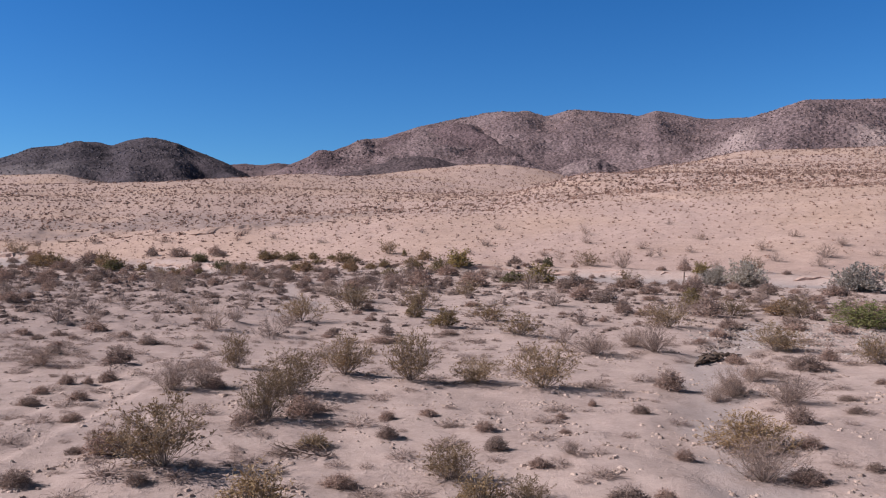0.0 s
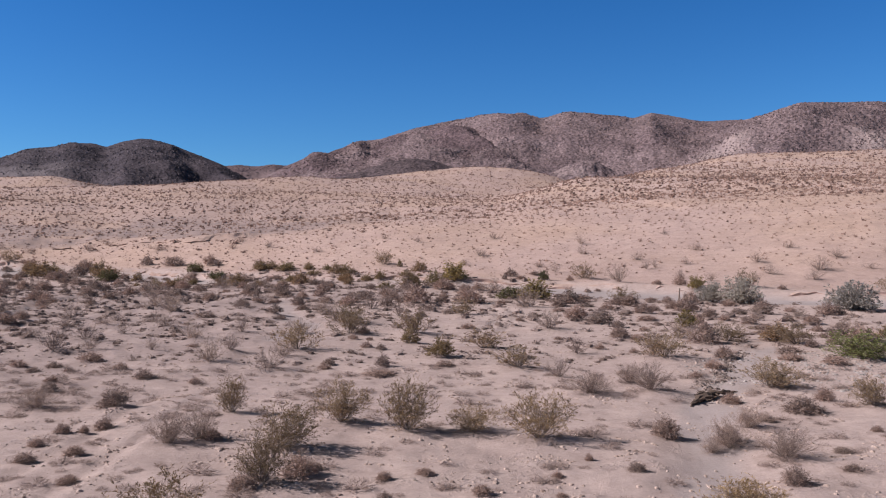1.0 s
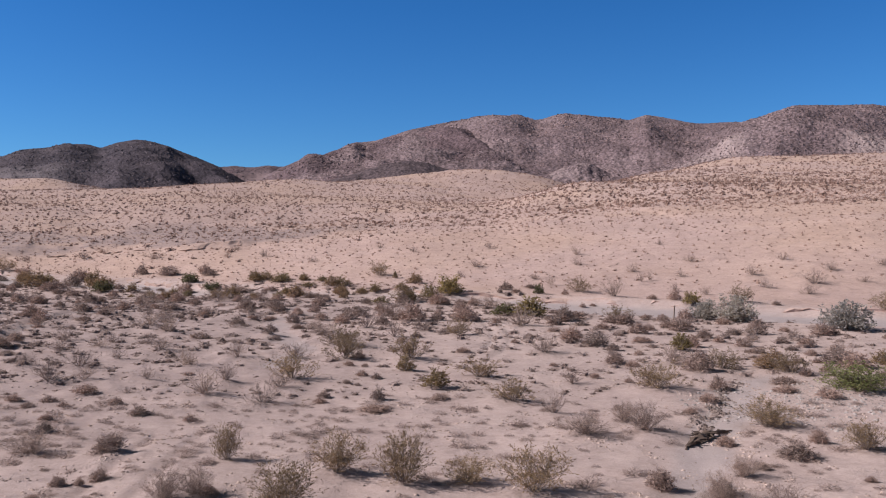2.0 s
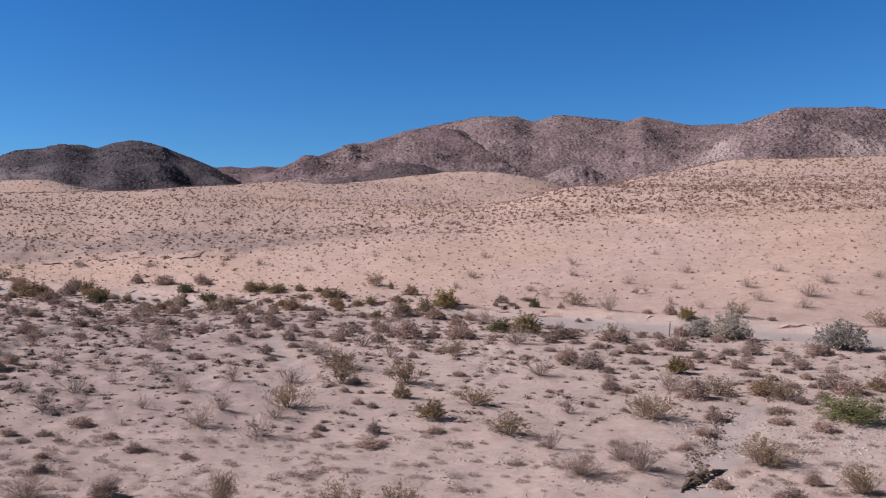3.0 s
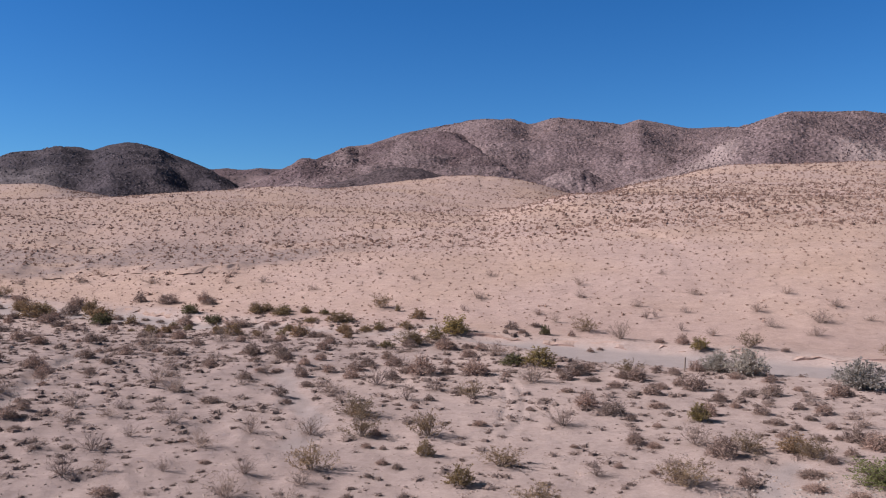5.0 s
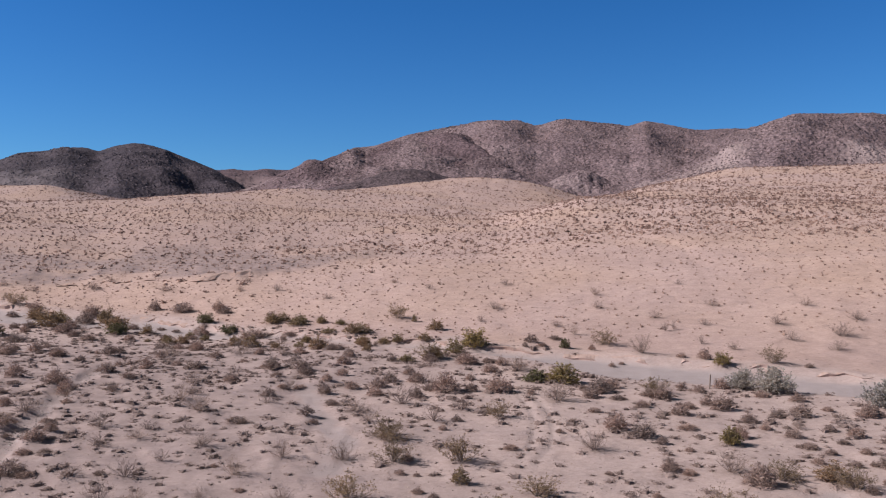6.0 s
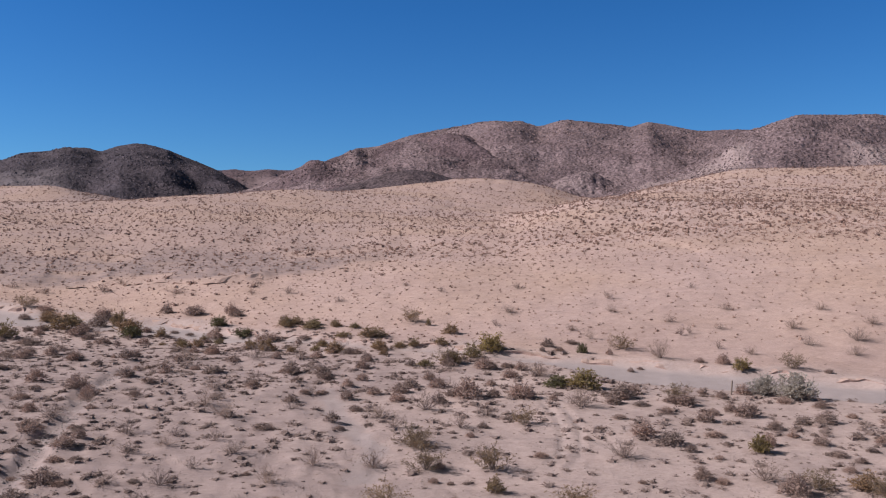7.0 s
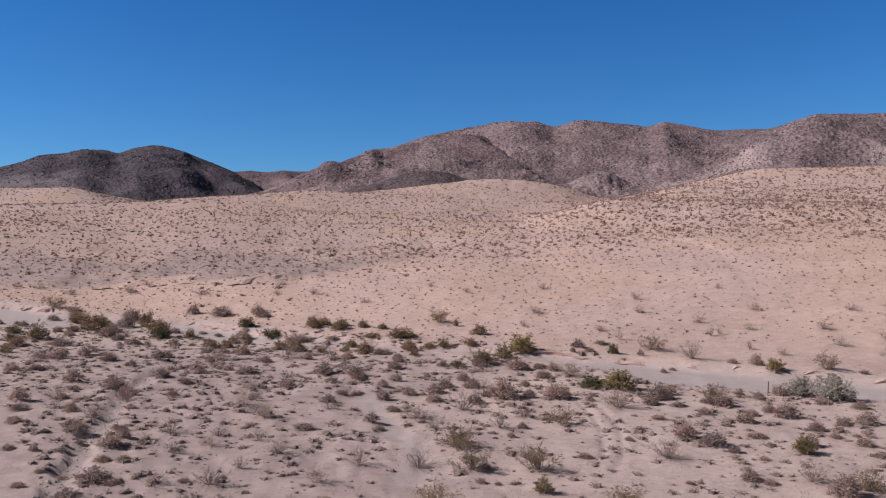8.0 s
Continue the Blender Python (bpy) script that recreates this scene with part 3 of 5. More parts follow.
def ground_material():
    m, n, l, bsdf = material("desert_sand")
    pos = n.new("ShaderNodeNewGeometry").outputs["Position"]
    kind = n.new("ShaderNodeAttribute")
    kind.attribute_name = "soil"
    part_of = n.new("ShaderNodeSeparateColor")
    l.new(kind.outputs["Color"], part_of.inputs["Color"])
    big = noise_at(n, l, 0.11, 4, 0.6, pos)
    mid = noise_at(n, l, 0.9, 5, 0.6, pos)
    fine = noise_at(n, l, 14.0, 4, 0.7, pos)
    plain = ramp(n, l, big, (0.3, (0.445, 0.342, 0.31)), (0.7, (0.53, 0.408, 0.365)))
    slope = ramp(n, l, big, (0.3, (0.468, 0.334, 0.281)), (0.7, (0.540, 0.392, 0.335)))
    bed = ramp(n, l, mid, (0.3, (0.385, 0.320, 0.306)), (0.7, (0.425, 0.354, 0.338)))
    tan = ramp(n, l, noise_at(n, l, 0.022, 3, 0.6, pos), (0.42, (1.0, 1.0, 1.03)), (0.62, (1.02, 1.0, 0.955)))
    slope = mixed(n, l, 1.0, slope, tan, "MULTIPLY")
    base = mixed(n, l, part_of.outputs["Red"], plain, slope)
    base = mixed(n, l, part_of.outputs["Green"], base, bed)
    coarse = n.new("ShaderNodeMath")
    coarse.operation = "SUBTRACT"
    coarse.inputs[0].default_value = 1.0
    l.new(part_of.outputs["Green"], coarse.inputs[1])
    crust = ramp(n, l, noise_at(n, l, 3.2, 6, 0.72, pos), (0.32, (0.86, 0.845, 0.84)), (0.56, (1.03, 1.03, 1.03)))
    base = mixed(n, l, coarse.outputs[0], base, mixed(n, l, 1.0, base, crust, "MULTIPLY"))
    base = mixed(n, l, coarse.outputs[0], base, mixed(n, l, 1.0, base, ramp(n, l, mid, (0.25, (0.88, 0.865, 0.865)), (0.72, (1.08, 1.08, 1.08))), "MULTIPLY"))
    base = mixed(n, l, 1.0, base, ramp(n, l, fine, (0.25, (0.86, 0.85, 0.85)), (0.7, (1.08, 1.08, 1.08))), "MULTIPLY")
    rot = mixed(n, l, 1.0, part_of.outputs["Blue"], ramp(n, l, noise_at(n, l, 5.0, 4, 0.7, pos), (0.3, (0.1, 0.1, 0.1)), (0.65, (0.75, 0.75, 0.75))), "MULTIPLY")
    base = mixed(n, l, rot, base, (0.24, 0.175, 0.145))
    # alpha holds clay soil, and the far mound's shade put into the colour
    clay_shade = mixed(n, l, 1.0, kind.outputs["Alpha"], ramp(n, l, noise_at(n, l, 0.5, 5, 0.7, pos), (0.3, (0.25, 0.25, 0.25)), (0.6, (1, 1, 1))), "MULTIPLY")
    base = mixed(n, l, clay_shade, base, ramp(n, l, mid, (0.3, (0.265, 0.200, 0.188)), (0.7, (0.34, 0.258, 0.243))))
    # gravel: dark and pale grains, in patches
    grain = node(n, "ShaderNodeTexVoronoi", Scale=9.0)
    l.new(pos, grain.inputs["Vector"])
    patch = ramp(n, l, noise_at(n, l, 0.35, 3, 0.6, pos), (0.48, (0, 0, 0)), (0.64, (1, 1, 1)))
    spot = ramp(n, l, grain.outputs["Distance"], (0.12, (1, 1, 1)), (0.2, (0, 0, 0)))
    stone = ramp(n, l, grain.outputs["Color"], (0.2, (0.16, 0.125, 0.11)), (0.8, (0.52, 0.45, 0.41)))
    base = mixed(n, l, mixed(n, l, 1.0, patch, spot, "MULTIPLY"), base, stone)
    grit = node(n, "ShaderNodeTexVoronoi", Scale=30.0)
    l.new(pos, grit.inputs["Vector"])
    patch = ramp(n, l, noise_at(n, l, 0.8, 4, 0.65, pos), (0.42, (0, 0, 0)), (0.66, (0.9, 0.9, 0.9)))
    spot = ramp(n, l, grit.outputs["Distance"], (0.14, (1, 1, 1)), (0.26, (0, 0, 0)))
    stone = ramp(n, l, grit.outputs["Color"], (0.25, (0.14, 0.10, 0.085)), (0.8, (0.55, 0.46, 0.42)))
    base = mixed(n, l, mixed(n, l, 1.0, patch, spot, "MULTIPLY"), base, stone)
    l.new(base, bsdf.inputs["Base Color"])
    bsdf.inputs["Roughness"].default_value = 0.95
    bsdf.inputs["Specular IOR Level"].default_value = 0.15
    crumb = ramp(n, l, noise_at(n, l, 7.0, 5, 0.65, pos), (0.50, (0, 0, 0)), (0.60, (1, 1, 1)))
    crumb = mixed(n, l, 1.0, crumb, ramp(n, l, noise_at(n, l, 0.55, 4, 0.6, pos), (0.50, (0, 0, 0)), (0.64, (1, 1, 1))), "MULTIPLY")
    crumb = mixed(n, l, 1.0, crumb, coarse.outputs[0], "MULTIPLY")
    relief = n.new("ShaderNodeBump")
    relief.inputs["Strength"].default_value = 0.5
    relief.inputs["Distance"].default_value = 0.05
    l.new(crumb, relief.inputs["Height"])
    bump(n, l, bsdf, mixed(n, l, 0.65, mid, mixed(n, l, 0.4, fine, noise_at(n, l, 45.0, 3, 0.7, pos))), 0.5, 0.11)
    for other in n:
        if other.bl_idname == "ShaderNodeBump" and other != relief:
            l.new(relief.outputs["Normal"], other.inputs["Normal"])
    return m


def rock_material(name, dark, brown, pale, pale_amount):
    m, n, l, bsdf = material(name)
    pos = n.new("ShaderNodeNewGeometry").outputs["Position"]
    kind = n.new("ShaderNodeAttribute")
    kind.attribute_name = "soil"
    part_of = n.new("ShaderNodeSeparateColor")
    l.new(kind.outputs["Color"], part_of.inputs["Color"])
    big = noise_at(n, l, 0.012, 4, 0.6, pos)
    speck = noise_at(n, l, 0.8, 4, 0.75, pos)
    c = node(n, "ShaderNodeTexVoronoi", Scale=0.7)
    l.new(pos, c.inputs["Vector"])
    base = ramp(n, l, big, (0.35, dark), (0.65, brown))
    block = ramp(n, l, c.outputs["Color"], (0.25, (0.54, 0.52, 0.53)), (0.75, (1.46, 1.44, 1.42)))
    base = mixed(n, l, 1.0, base, block, "MULTIPLY")
    light = ramp(n, l, speck, (0.52, (0, 0, 0)), (0.68, (1, 1, 1)))
    base = mixed(n, l, mixed(n, l, 1.0, light, (pale_amount,) * 3, "MULTIPLY"), base, pale)
    base = mixed(n, l, part_of.outputs["Red"], base, mixed(n, l, speck, tuple(0.8 * v for v in pale), tuple(1.15 * v for v in pale)))
    # green channel: varnish patches, and the shoulder's shade put into the colour
    varnish_shade = mixed(n, l, 1.0, base, (0.64, 0.60, 0.63), "MULTIPLY")
    base = mixed(n, l, part_of.outputs["Green"], base, varnish_shade)
    l.new(base, bsdf.inputs["Base Color"])
    bsdf.inputs["Roughness"].default_value = 0.9
    bsdf.inputs["Specular IOR Level"].default_value = 0.2
    bump(n, l, bsdf, speck, 0.6, 1.0)
    return m


def plant_material(name, low, high, rough=0.75, through_light=0.0, from_tint=(0.78, 0.78, 0.8), to_tint=(1.2, 1.16, 1.1)):
    """Twigs or leaves, varied from plant to plant and from twig to twig."""
    m, n, l, bsdf = material(name)
    geo = n.new("ShaderNodeNewGeometry")
    base = ramp(n, l, geo.outputs["Random Per Island"], (0.0, low), (1.0, high))
    own = n.new("ShaderNodeObjectInfo").outputs["Random"]
    base = mixed(n, l, 1.0, base, ramp(n, l, own, (0.0, from_tint), (1.0, to_tint)), "MULTIPLY")
    grain = noise_at(n, l, 30.0, 2, 0.5, geo.outputs["Position"])
    base = mixed(n, l, 1.0, base, ramp(n, l, grain, (0.3, (0.8, 0.8, 0.8)), (0.7, (1.15, 1.15, 1.15))), "MULTIPLY")
    l.new(base, bsdf.inputs["Base Color"])
    bsdf.inputs["Roughness"].default_value = rough
    bsdf.inputs["Specular IOR Level"].default_value = 0.25
    if through_light:
        glow = n.new("ShaderNodeBsdfTranslucent")
        l.new(base, glow.inputs["Color"])
        both = n.new("ShaderNodeMixShader")
        both.inputs["Fac"].default_value = through_light
        l.new(bsdf.outputs["BSDF"], both.inputs[1])
        l.new(glow.outputs["BSDF"], both.inputs[2])
        l.new(both.outputs["Shader"], n["Material Output"].inputs["Surface"])
    return m


SAND = ground_material()
ROCK_DARK = rock_material("dark_varnished_rock", (0.041, 0.033, 0.044), (0.075, 0.059, 0.070), (0.20, 0.165, 0.172), 0.55)
ROCK_BROWN = rock_material("brown_varnished_rock", (0.150, 0.108, 0.112), (0.222, 0.163, 0.167), (0.38, 0.29, 0.275), 0.36)
ROCK_UMBER = rock_material("umber_varnished_rock", (0.062, 0.046, 0.050), (0.098, 0.072, 0.077), (0.26, 0.19, 0.18), 0.4)
BOULDER = plant_material("varnished_boulders", (0.13, 0.092, 0.093), (0.26, 0.182, 0.173), 0.9)
BOULDER_DARK = plant_material("dark_varnished_boulders", (0.065, 0.052, 0.060), (0.24, 0.19, 0.20), 0.9)
STEM = plant_material("grey_stems", (0.155, 0.116, 0.092), (0.37, 0.29, 0.237))
DRY = plant_material("dry_twigs", (0.175, 0.127, 0.108), (0.40, 0.302, 0.256))
OLIVE = plant_material("olive_leaves", (0.202, 0.137, 0.082), (0.40, 0.284, 0.174), 0.7, 0.2)
DEEP_OLIVE = plant_material("deep_olive_leaves", (0.20, 0.145, 0.072), (0.39, 0.292, 0.162), 0.7, 0.35, (0.80, 0.85, 0.72), (1.2, 1.03, 1.14))
YELLOW = plant_material("golden_leaves", (0.22, 0.163, 0.060), (0.42, 0.32, 0.138), 0.7, 0.35)
GREEN = plant_material("green_leaves", (0.09, 0.088, 0.04), (0.19, 0.172, 0.08), 0.7, 0.3)
SILVER = plant_material("silver_leaves", (0.38, 0.342, 0.298), (0.60, 0.545, 0.482), 0.8, 0.35)
STRAW = plant_material("golden_straw", (0.255, 0.165, 0.084), (0.46, 0.33, 0.193), 0.7, 0.25)
LIME = plant_material("bright_green_leaves", (0.14, 0.155, 0.058), (0.285, 0.30, 0.12), 0.7, 0.4)
DUSTY = plant_material("dusty_brown_leaves", (0.225, 0.145, 0.117), (0.41, 0.275, 0.226), 0.8, 0.25)
STONE = plant_material("grey_tan_stone", (0.17, 0.13, 0.115), (0.43, 0.35, 0.31), 0.9)
# clod colour darkened to stand for shade under the rill's bank
CLOD_SHADE = plant_material("rill_shade_clods", (0.12, 0.088, 0.076), (0.36, 0.28, 0.25), 0.95)
CLOD = plant_material("crumbled_clods", (0.24, 0.180, 0.158), (0.50, 0.39, 0.35), 0.95)
COBBLE = plant_material("pale_cobble", (0.25, 0.21, 0.193), (0.49, 0.43, 0.40), 0.9)
DEAD_TWIG = plant_material("grey_dead_twigs", (0.13, 0.092, 0.076), (0.27, 0.20, 0.168), 0.9)
WEATHERED = plant_material("weathered_wood", (0.085, 0.060, 0.048), (0.18, 0.128, 0.10), 0.95)
MATTED = plant_material("matted_grey_brown_twigs", (0.225, 0.158, 0.132), (0.43, 0.320, 0.275), 0.85, 0.2)
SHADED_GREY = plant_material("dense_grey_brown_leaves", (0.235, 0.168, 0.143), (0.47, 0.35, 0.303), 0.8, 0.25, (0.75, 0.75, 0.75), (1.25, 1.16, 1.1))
GREY = plant_material("grey_leaves", (0.27, 0.196, 0.167), (0.50, 0.378, 0.328), 0.8, 0.2)


# ---- ground ----
def mesh_from(name, verts, faces, mat, flat=False):
    """A mesh from arrays of places and of quads (or triangles)."""
    verts, faces = np.asarray(verts, np.float32), np.asarray(faces, np.int32)
    me = bpy.data.meshes.new(name)
    me.vertices.add(len(verts))
    me.vertices.foreach_set("co", verts.ravel())
    side = faces.shape[1]
    me.loops.add(faces.size)
    me.loops.foreach_set("vertex_index", faces.ravel())
    me.polygons.add(len(faces))
    me.polygons.foreach_set("loop_start", np.arange(0, faces.size, side, dtype=np.int32))
    me.polygons.foreach_set("use_smooth", np.full(len(faces), not flat))
    me.update(calc_edges=True)
    me.materials.append(mat)
    return me


def grid_faces(rows, cols, closed=False):
    i, j = np.meshgrid(np.arange(rows - 1), np.arange(cols if closed else cols - 1), indexing="ij")
    k = (j + 1) % cols
    return np.stack([i * cols + j, i * cols + k, (i + 1) * cols + k, (i + 1) * cols + j], -1).reshape(-1, 4)


def soil(me, red, green, blue=None, clay=None):
    a = me.color_attributes.new("soil", "FLOAT_COLOR", "POINT")
    a.data.foreach_set("color", np.stack([red, green, np.zeros_like(red) if blue is None else blue, np.zeros_like(red) if clay is None else clay], -1).astype(np.float32).ravel())


def build_ground():
    az = np.radians(np.concatenate([np.arange(-33, 33, 0.19), np.arange(33, 327, 4.0)]))
    r = np.concatenate([[0.001, 0.7], np.exp(np.arange(np.log(2), np.log(720), 0.0135)), np.geomspace(740, 4800, 24)])
    rr, aa = np.meshgrid(r, az, indexing="ij")
    x, y = (rr * np.sin(aa)).ravel(), (rr * np.cos(aa)).ravel()
    z = land(x, y)
    me = mesh_from("ground", np.stack([x, y, z], -1), grid_faces(len(r), len(az), True)[:, ::-1], SAND)
    d, half = wash_distance(x, y), wash_half(x)
    ahead = np.where(y > 0, 1.0, 0.0)
    clay = smooth(-0.1, 0.4, vnoise(x / 14, y / 9) + 0.35) * smooth(-1, 6, y - np.interp(x, SCARP_X, SCARP_Y)) * smooth(210, 172, y) * smooth(0, -18, x)
    pale = 1 - smooth(half - 0.6, half + 0.4, np.abs(d))
    pale = np.maximum(pale, 0.75 * (1 - smooth(0.35, 1.1, line_distance(x, y, CHANNELS) + 0.3 * vnoise(x / 1.2, y / 1.2))))
    pale = np.maximum(pale, 0.25 * smooth(30, 42, y) * (1 - smooth(0.12, 0.34, line_distance(x, y, RUTS))))
    pavement = 0.55 * smooth(3, -16, x + 5 * vnoise(x / 9, y / 9)) * smooth(4, 30, y) * (1 - smooth(85, 105, y)) * ahead
    gravelly = 0.55 * smooth(10, -50, x + 12 * vnoise(x / 25, y / 25)) * smooth(140, 165, y) * ahead
    bearing = x / np.maximum(y, 1)
    # shaded right side of the far mound, painted through the clay channel
    flank_shade = 0.9 * smooth(-0.44, -0.41, bearing + 0.02 * vnoise(x / 12, y / 12)) * smooth(-0.34, -0.365, bearing) * smooth(430, 470, y)
    clay = np.maximum(np.maximum(clay, 1.15 * pavement), flank_shade)
    soil(me, ahead * smooth(0.5, 5, d - half + 2 * vnoise(x / 6, y / 6)), ahead * pale, np.maximum(sampled(LITTER, x, y), 0.75 * gravelly), clay)
    return tagged(new("ground", me), "pinkish tan desert sand with gravel patches rising to low hills", "desert ground", kind="structure")


build_ground()


def bank(name, label, x, y, high, under, seed, broken=1.0):
    """A broken earth bank that faces the plain: foot, lip and the crust that runs back from the lip."""
    rough = np.clip(broken * vnoise(x / (2.3 / broken) + seed, y / 7) + 0.6 * broken * vnoise(x / 0.7, y / 3 + seed) + 0.25 / broken, 0, 1.1)
    tall = high * rough
    y = y + 0.5 * vnoise(x / 1.1, seed + y / 4)
    ground_z = land(x, y)
    rows = [np.stack([x, y + under, ground_z - 0.5], -1),
            np.stack([x, y + under * 0.7, ground_z + 0.35 * tall - 0.1], -1),
            np.stack([x, y, ground_z + 0.9 * tall - 0.08], -1),
            np.stack([x, y + 0.25, ground_z + tall - 0.08], -1),
            np.stack([x, y + 1.2, np.maximum(land(x, y + 1.2) - 0.04, ground_z + 0.6 * tall - 0.08)], -1),
            np.stack([x, y + 3.5, land(x, y + 3.5) - 0.15], -1)]
    me = mesh_from(name, np.concatenate(rows), grid_faces(len(rows), len(x)), SAND, flat=True)
    soil(me, np.ones(len(x) * len(rows)), np.zeros(len(x) * len(rows)), np.tile(0.25 * rough, len(rows)))
    return tagged(new(name, me), label, "earth bank", kind="structure")


x = np.arange(-84, -19, 0.3)
bank("bank_upper", "low crumbling clay ledge across the foot of the hill", x, np.interp(x, SCARP_X, SCARP_Y) + 1.6 * vnoise(x / 4, 0 * x + 16), 0.36, 0.6, 5.0, 0.85)
x = np.arange(-110, 62, 0.3)
bank("bank_wash", "low crumbling sand bank along the far side of the wash", x, np.interp(x, WASH_X, WASH_Y) + wash_half(x) * 1.22 + 0.6 - 1.2 * vnoise(x / 9, np.interp(x, WASH_X, WASH_Y) / 9 + 40) - 0.8 * smooth(-45, -60, x), 0.34 + 0.3 * smooth(-58, -66, x), 0.1, 9.0)


# ---- many small things as one mesh ----
def strewn(name, label, category, templates, x, y, wide, high, mat, seed, sink=0.02, z=None):
    """Many small things as one mesh: each is one of the templates, turned and scaled."""
    rng = np.random.default_rng(seed)
    z = (land(x, y) if z is None else z) - sink * high
    which = rng.integers(0, len(templates), len(x))
    turn = rng.uniform(0, 6.283, len(x))
    verts, tris, count = [], [], 0
    for k, (tv, tt) in enumerate(templates):
        on = np.nonzero(which == k)[0]
        c, s = np.cos(turn[on])[:, None], np.sin(turn[on])[:, None]
        px = (tv[None, :, 0] * c - tv[None, :, 1] * s) * wide[on][:, None] + x[on][:, None]
        py = (tv[None, :, 0] * s + tv[None, :, 1] * c) * wide[on][:, None] + y[on][:, None]
        pz = tv[None, :, 2] * high[on][:, None] + z[on][:, None]
        verts.append(np.stack([px, py, pz], -1).reshape(-1, 3))
        tris.append((tt[None] + (np.arange(len(on)) * len(tv))[:, None, None] + count).reshape(-1, 3))
        count += len(on) * len(tv)
    ob = new(name, mesh_from(name, np.concatenate(verts), np.concatenate(tris), mat, flat=True))
    return tagged(ob, label, category, kind="stuff")


def pebble(seed, sides=6):
    bm = bmesh.new()
    bmesh.ops.create_cone(bm, cap_ends=True, cap_tris=True, segments=sides, radius1=0.52, radius2=0.26, depth=0.5)
    rng = np.random.default_rng(seed)
    for v in bm.verts:
        v.co = Vector((v.co.x * float(rng.uniform(0.6, 1.25)), v.co.y * float(rng.uniform(0.6, 1.25)), v.co.z * float(rng.uniform(0.5, 1.2)) + 0.12))
    if sides == 3:
        bmesh.ops.delete(bm, geom=[min(bm.faces, key=lambda f: f.calc_center_median().z)], context="FACES_ONLY")
    bmesh.ops.triangulate(bm, faces=bm.faces[:])
    bm.verts.index_update()
    v = np.array([p.co[:] for p in bm.verts])
    t = np.array([[p.index for p in f.verts] for f in bm.faces])
    bm.free()
    return v, t


# ---- mountains ----
def mountain(name, label, mat, crest, crest_at, foot_at, step, rows, gully, seed, back=260.0, pale=None, rough=1.0, boulders=0, stone=None, deep=0.055, varnish_and_shade=None, folds=()):
    """A range from its skyline: (bearing, rise) pairs, both as tangents from the start; crest_at, foot_at: metres ahead of the ridge and of the foot."""
    us = np.arange(crest[0][0], crest[-1][0], step)
    cu, ce = np.array(crest).T
    rise = np.interp(us, cu, ce)
    kernel = np.hanning(9)[1:-1] / np.hanning(9)[1:-1].sum()
    rise = np.convolve(np.pad(rise, 3, mode="edge"), kernel, "valid")
    cy = np.interp(us, *np.array(crest_at).T)
    fy = np.interp(us, *np.array(foot_at).T)
    s = np.concatenate([np.linspace(0, 1, rows), 1 + np.linspace(0, 1, 14)[1:] ** 1.3])
    ss, uu = np.meshgrid(s, us, indexing="ij")
    front, over = np.minimum(ss, 1), np.maximum(ss - 1, 0)
    yy = fy + (cy - fy) * front + back * over
    xx = uu * yy
    top = EYE + rise * cy
    low = land(us * fy, fy) - 3
    profile = 0.30 * front + 0.70 * smooth(-0.15, 1.08, front) / smooth(-0.15, 1.08, np.array(1.0)) - 0.02 * (1 - front)
    zz = low + (top - low) * profile
    along = uu * cy
    warp = 18 * fbm(along / 120 + seed, yy / 120, 2)
    spur = ridged((along + warp) / (130 * gully) + seed, yy / 420 + seed * 3, 2)
    shape = np.clip(4 * front * (1 - front), 0, 1) ** 0.8 * (1 - smooth(0.0, 0.2, over))
    zz = zz + (spur - 0.35) * deep * (top - low) * shape
    # spurs (plus) and gullies (minus): metres of height, half width as a bearing, and the line down the slope
    seen_rise = (zz - EYE) / yy
    for tall, half, line in folds:
        at_u, at_e = np.array(line).T / 1000
        at_s = []
        for u, e in zip(at_u, at_e):
            k = int(np.clip(round((u - us[0]) / step), 0, len(us) - 1))
            at_s.append(float(np.interp(e, np.maximum.accumulate(seen_rise[:rows, k]), s[:rows])))
        order = np.argsort(at_s)
        low_s, high_s = min(at_s), max(at_s)
        middle = np.interp(front, np.array(at_s)[order], at_u[order]) + 0.0025 * vnoise(yy / 14 + seed, uu * 0 + tall)
        across = np.sqrt(((uu - middle) / half) ** 2 + 0.09) - 0.3
        span = smooth(low_s - 0.25, low_s + 0.05, front) * (1 - smooth(high_s - 0.22, high_s + 0.0, front)) * (1 - smooth(0.0, 0.2, over))
        zz = zz + tall * np.maximum(0, 1 - across) * span
    zz = zz + 3.4 * rough * fbm(xx / 45 + seed, yy / 45, 4) * (0.25 + 0.75 * shape)
    f1, mark = cells(xx / 2.5 + seed, yy / 2.5)
    zz = zz + rough * (0.25 + 1.15 * mark ** 2) * np.maximum(0, 1 - (f1 / 0.62) ** 2) * (0.4 + 0.6 * shape)
    zz = zz - (zz + 60) * smooth(0.0, 1.0, over) * 0.75
    me = mesh_from(name, np.stack([xx, yy, zz], -1).reshape(-1, 3), grid_faces(len(s), len(us)), mat)
    red = np.zeros_like(xx)
    if pale:
        red = pale(uu, front, xx, yy)
    green = np.clip(varnish_and_shade(uu, front, xx, yy), 0, 1) if varnish_and_shade else np.zeros_like(xx)
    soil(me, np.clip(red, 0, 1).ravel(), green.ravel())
    if boulders:
        rng = np.random.default_rng(int(seed * 10))
        pick = rng.integers(0, xx.size, boulders * 3)
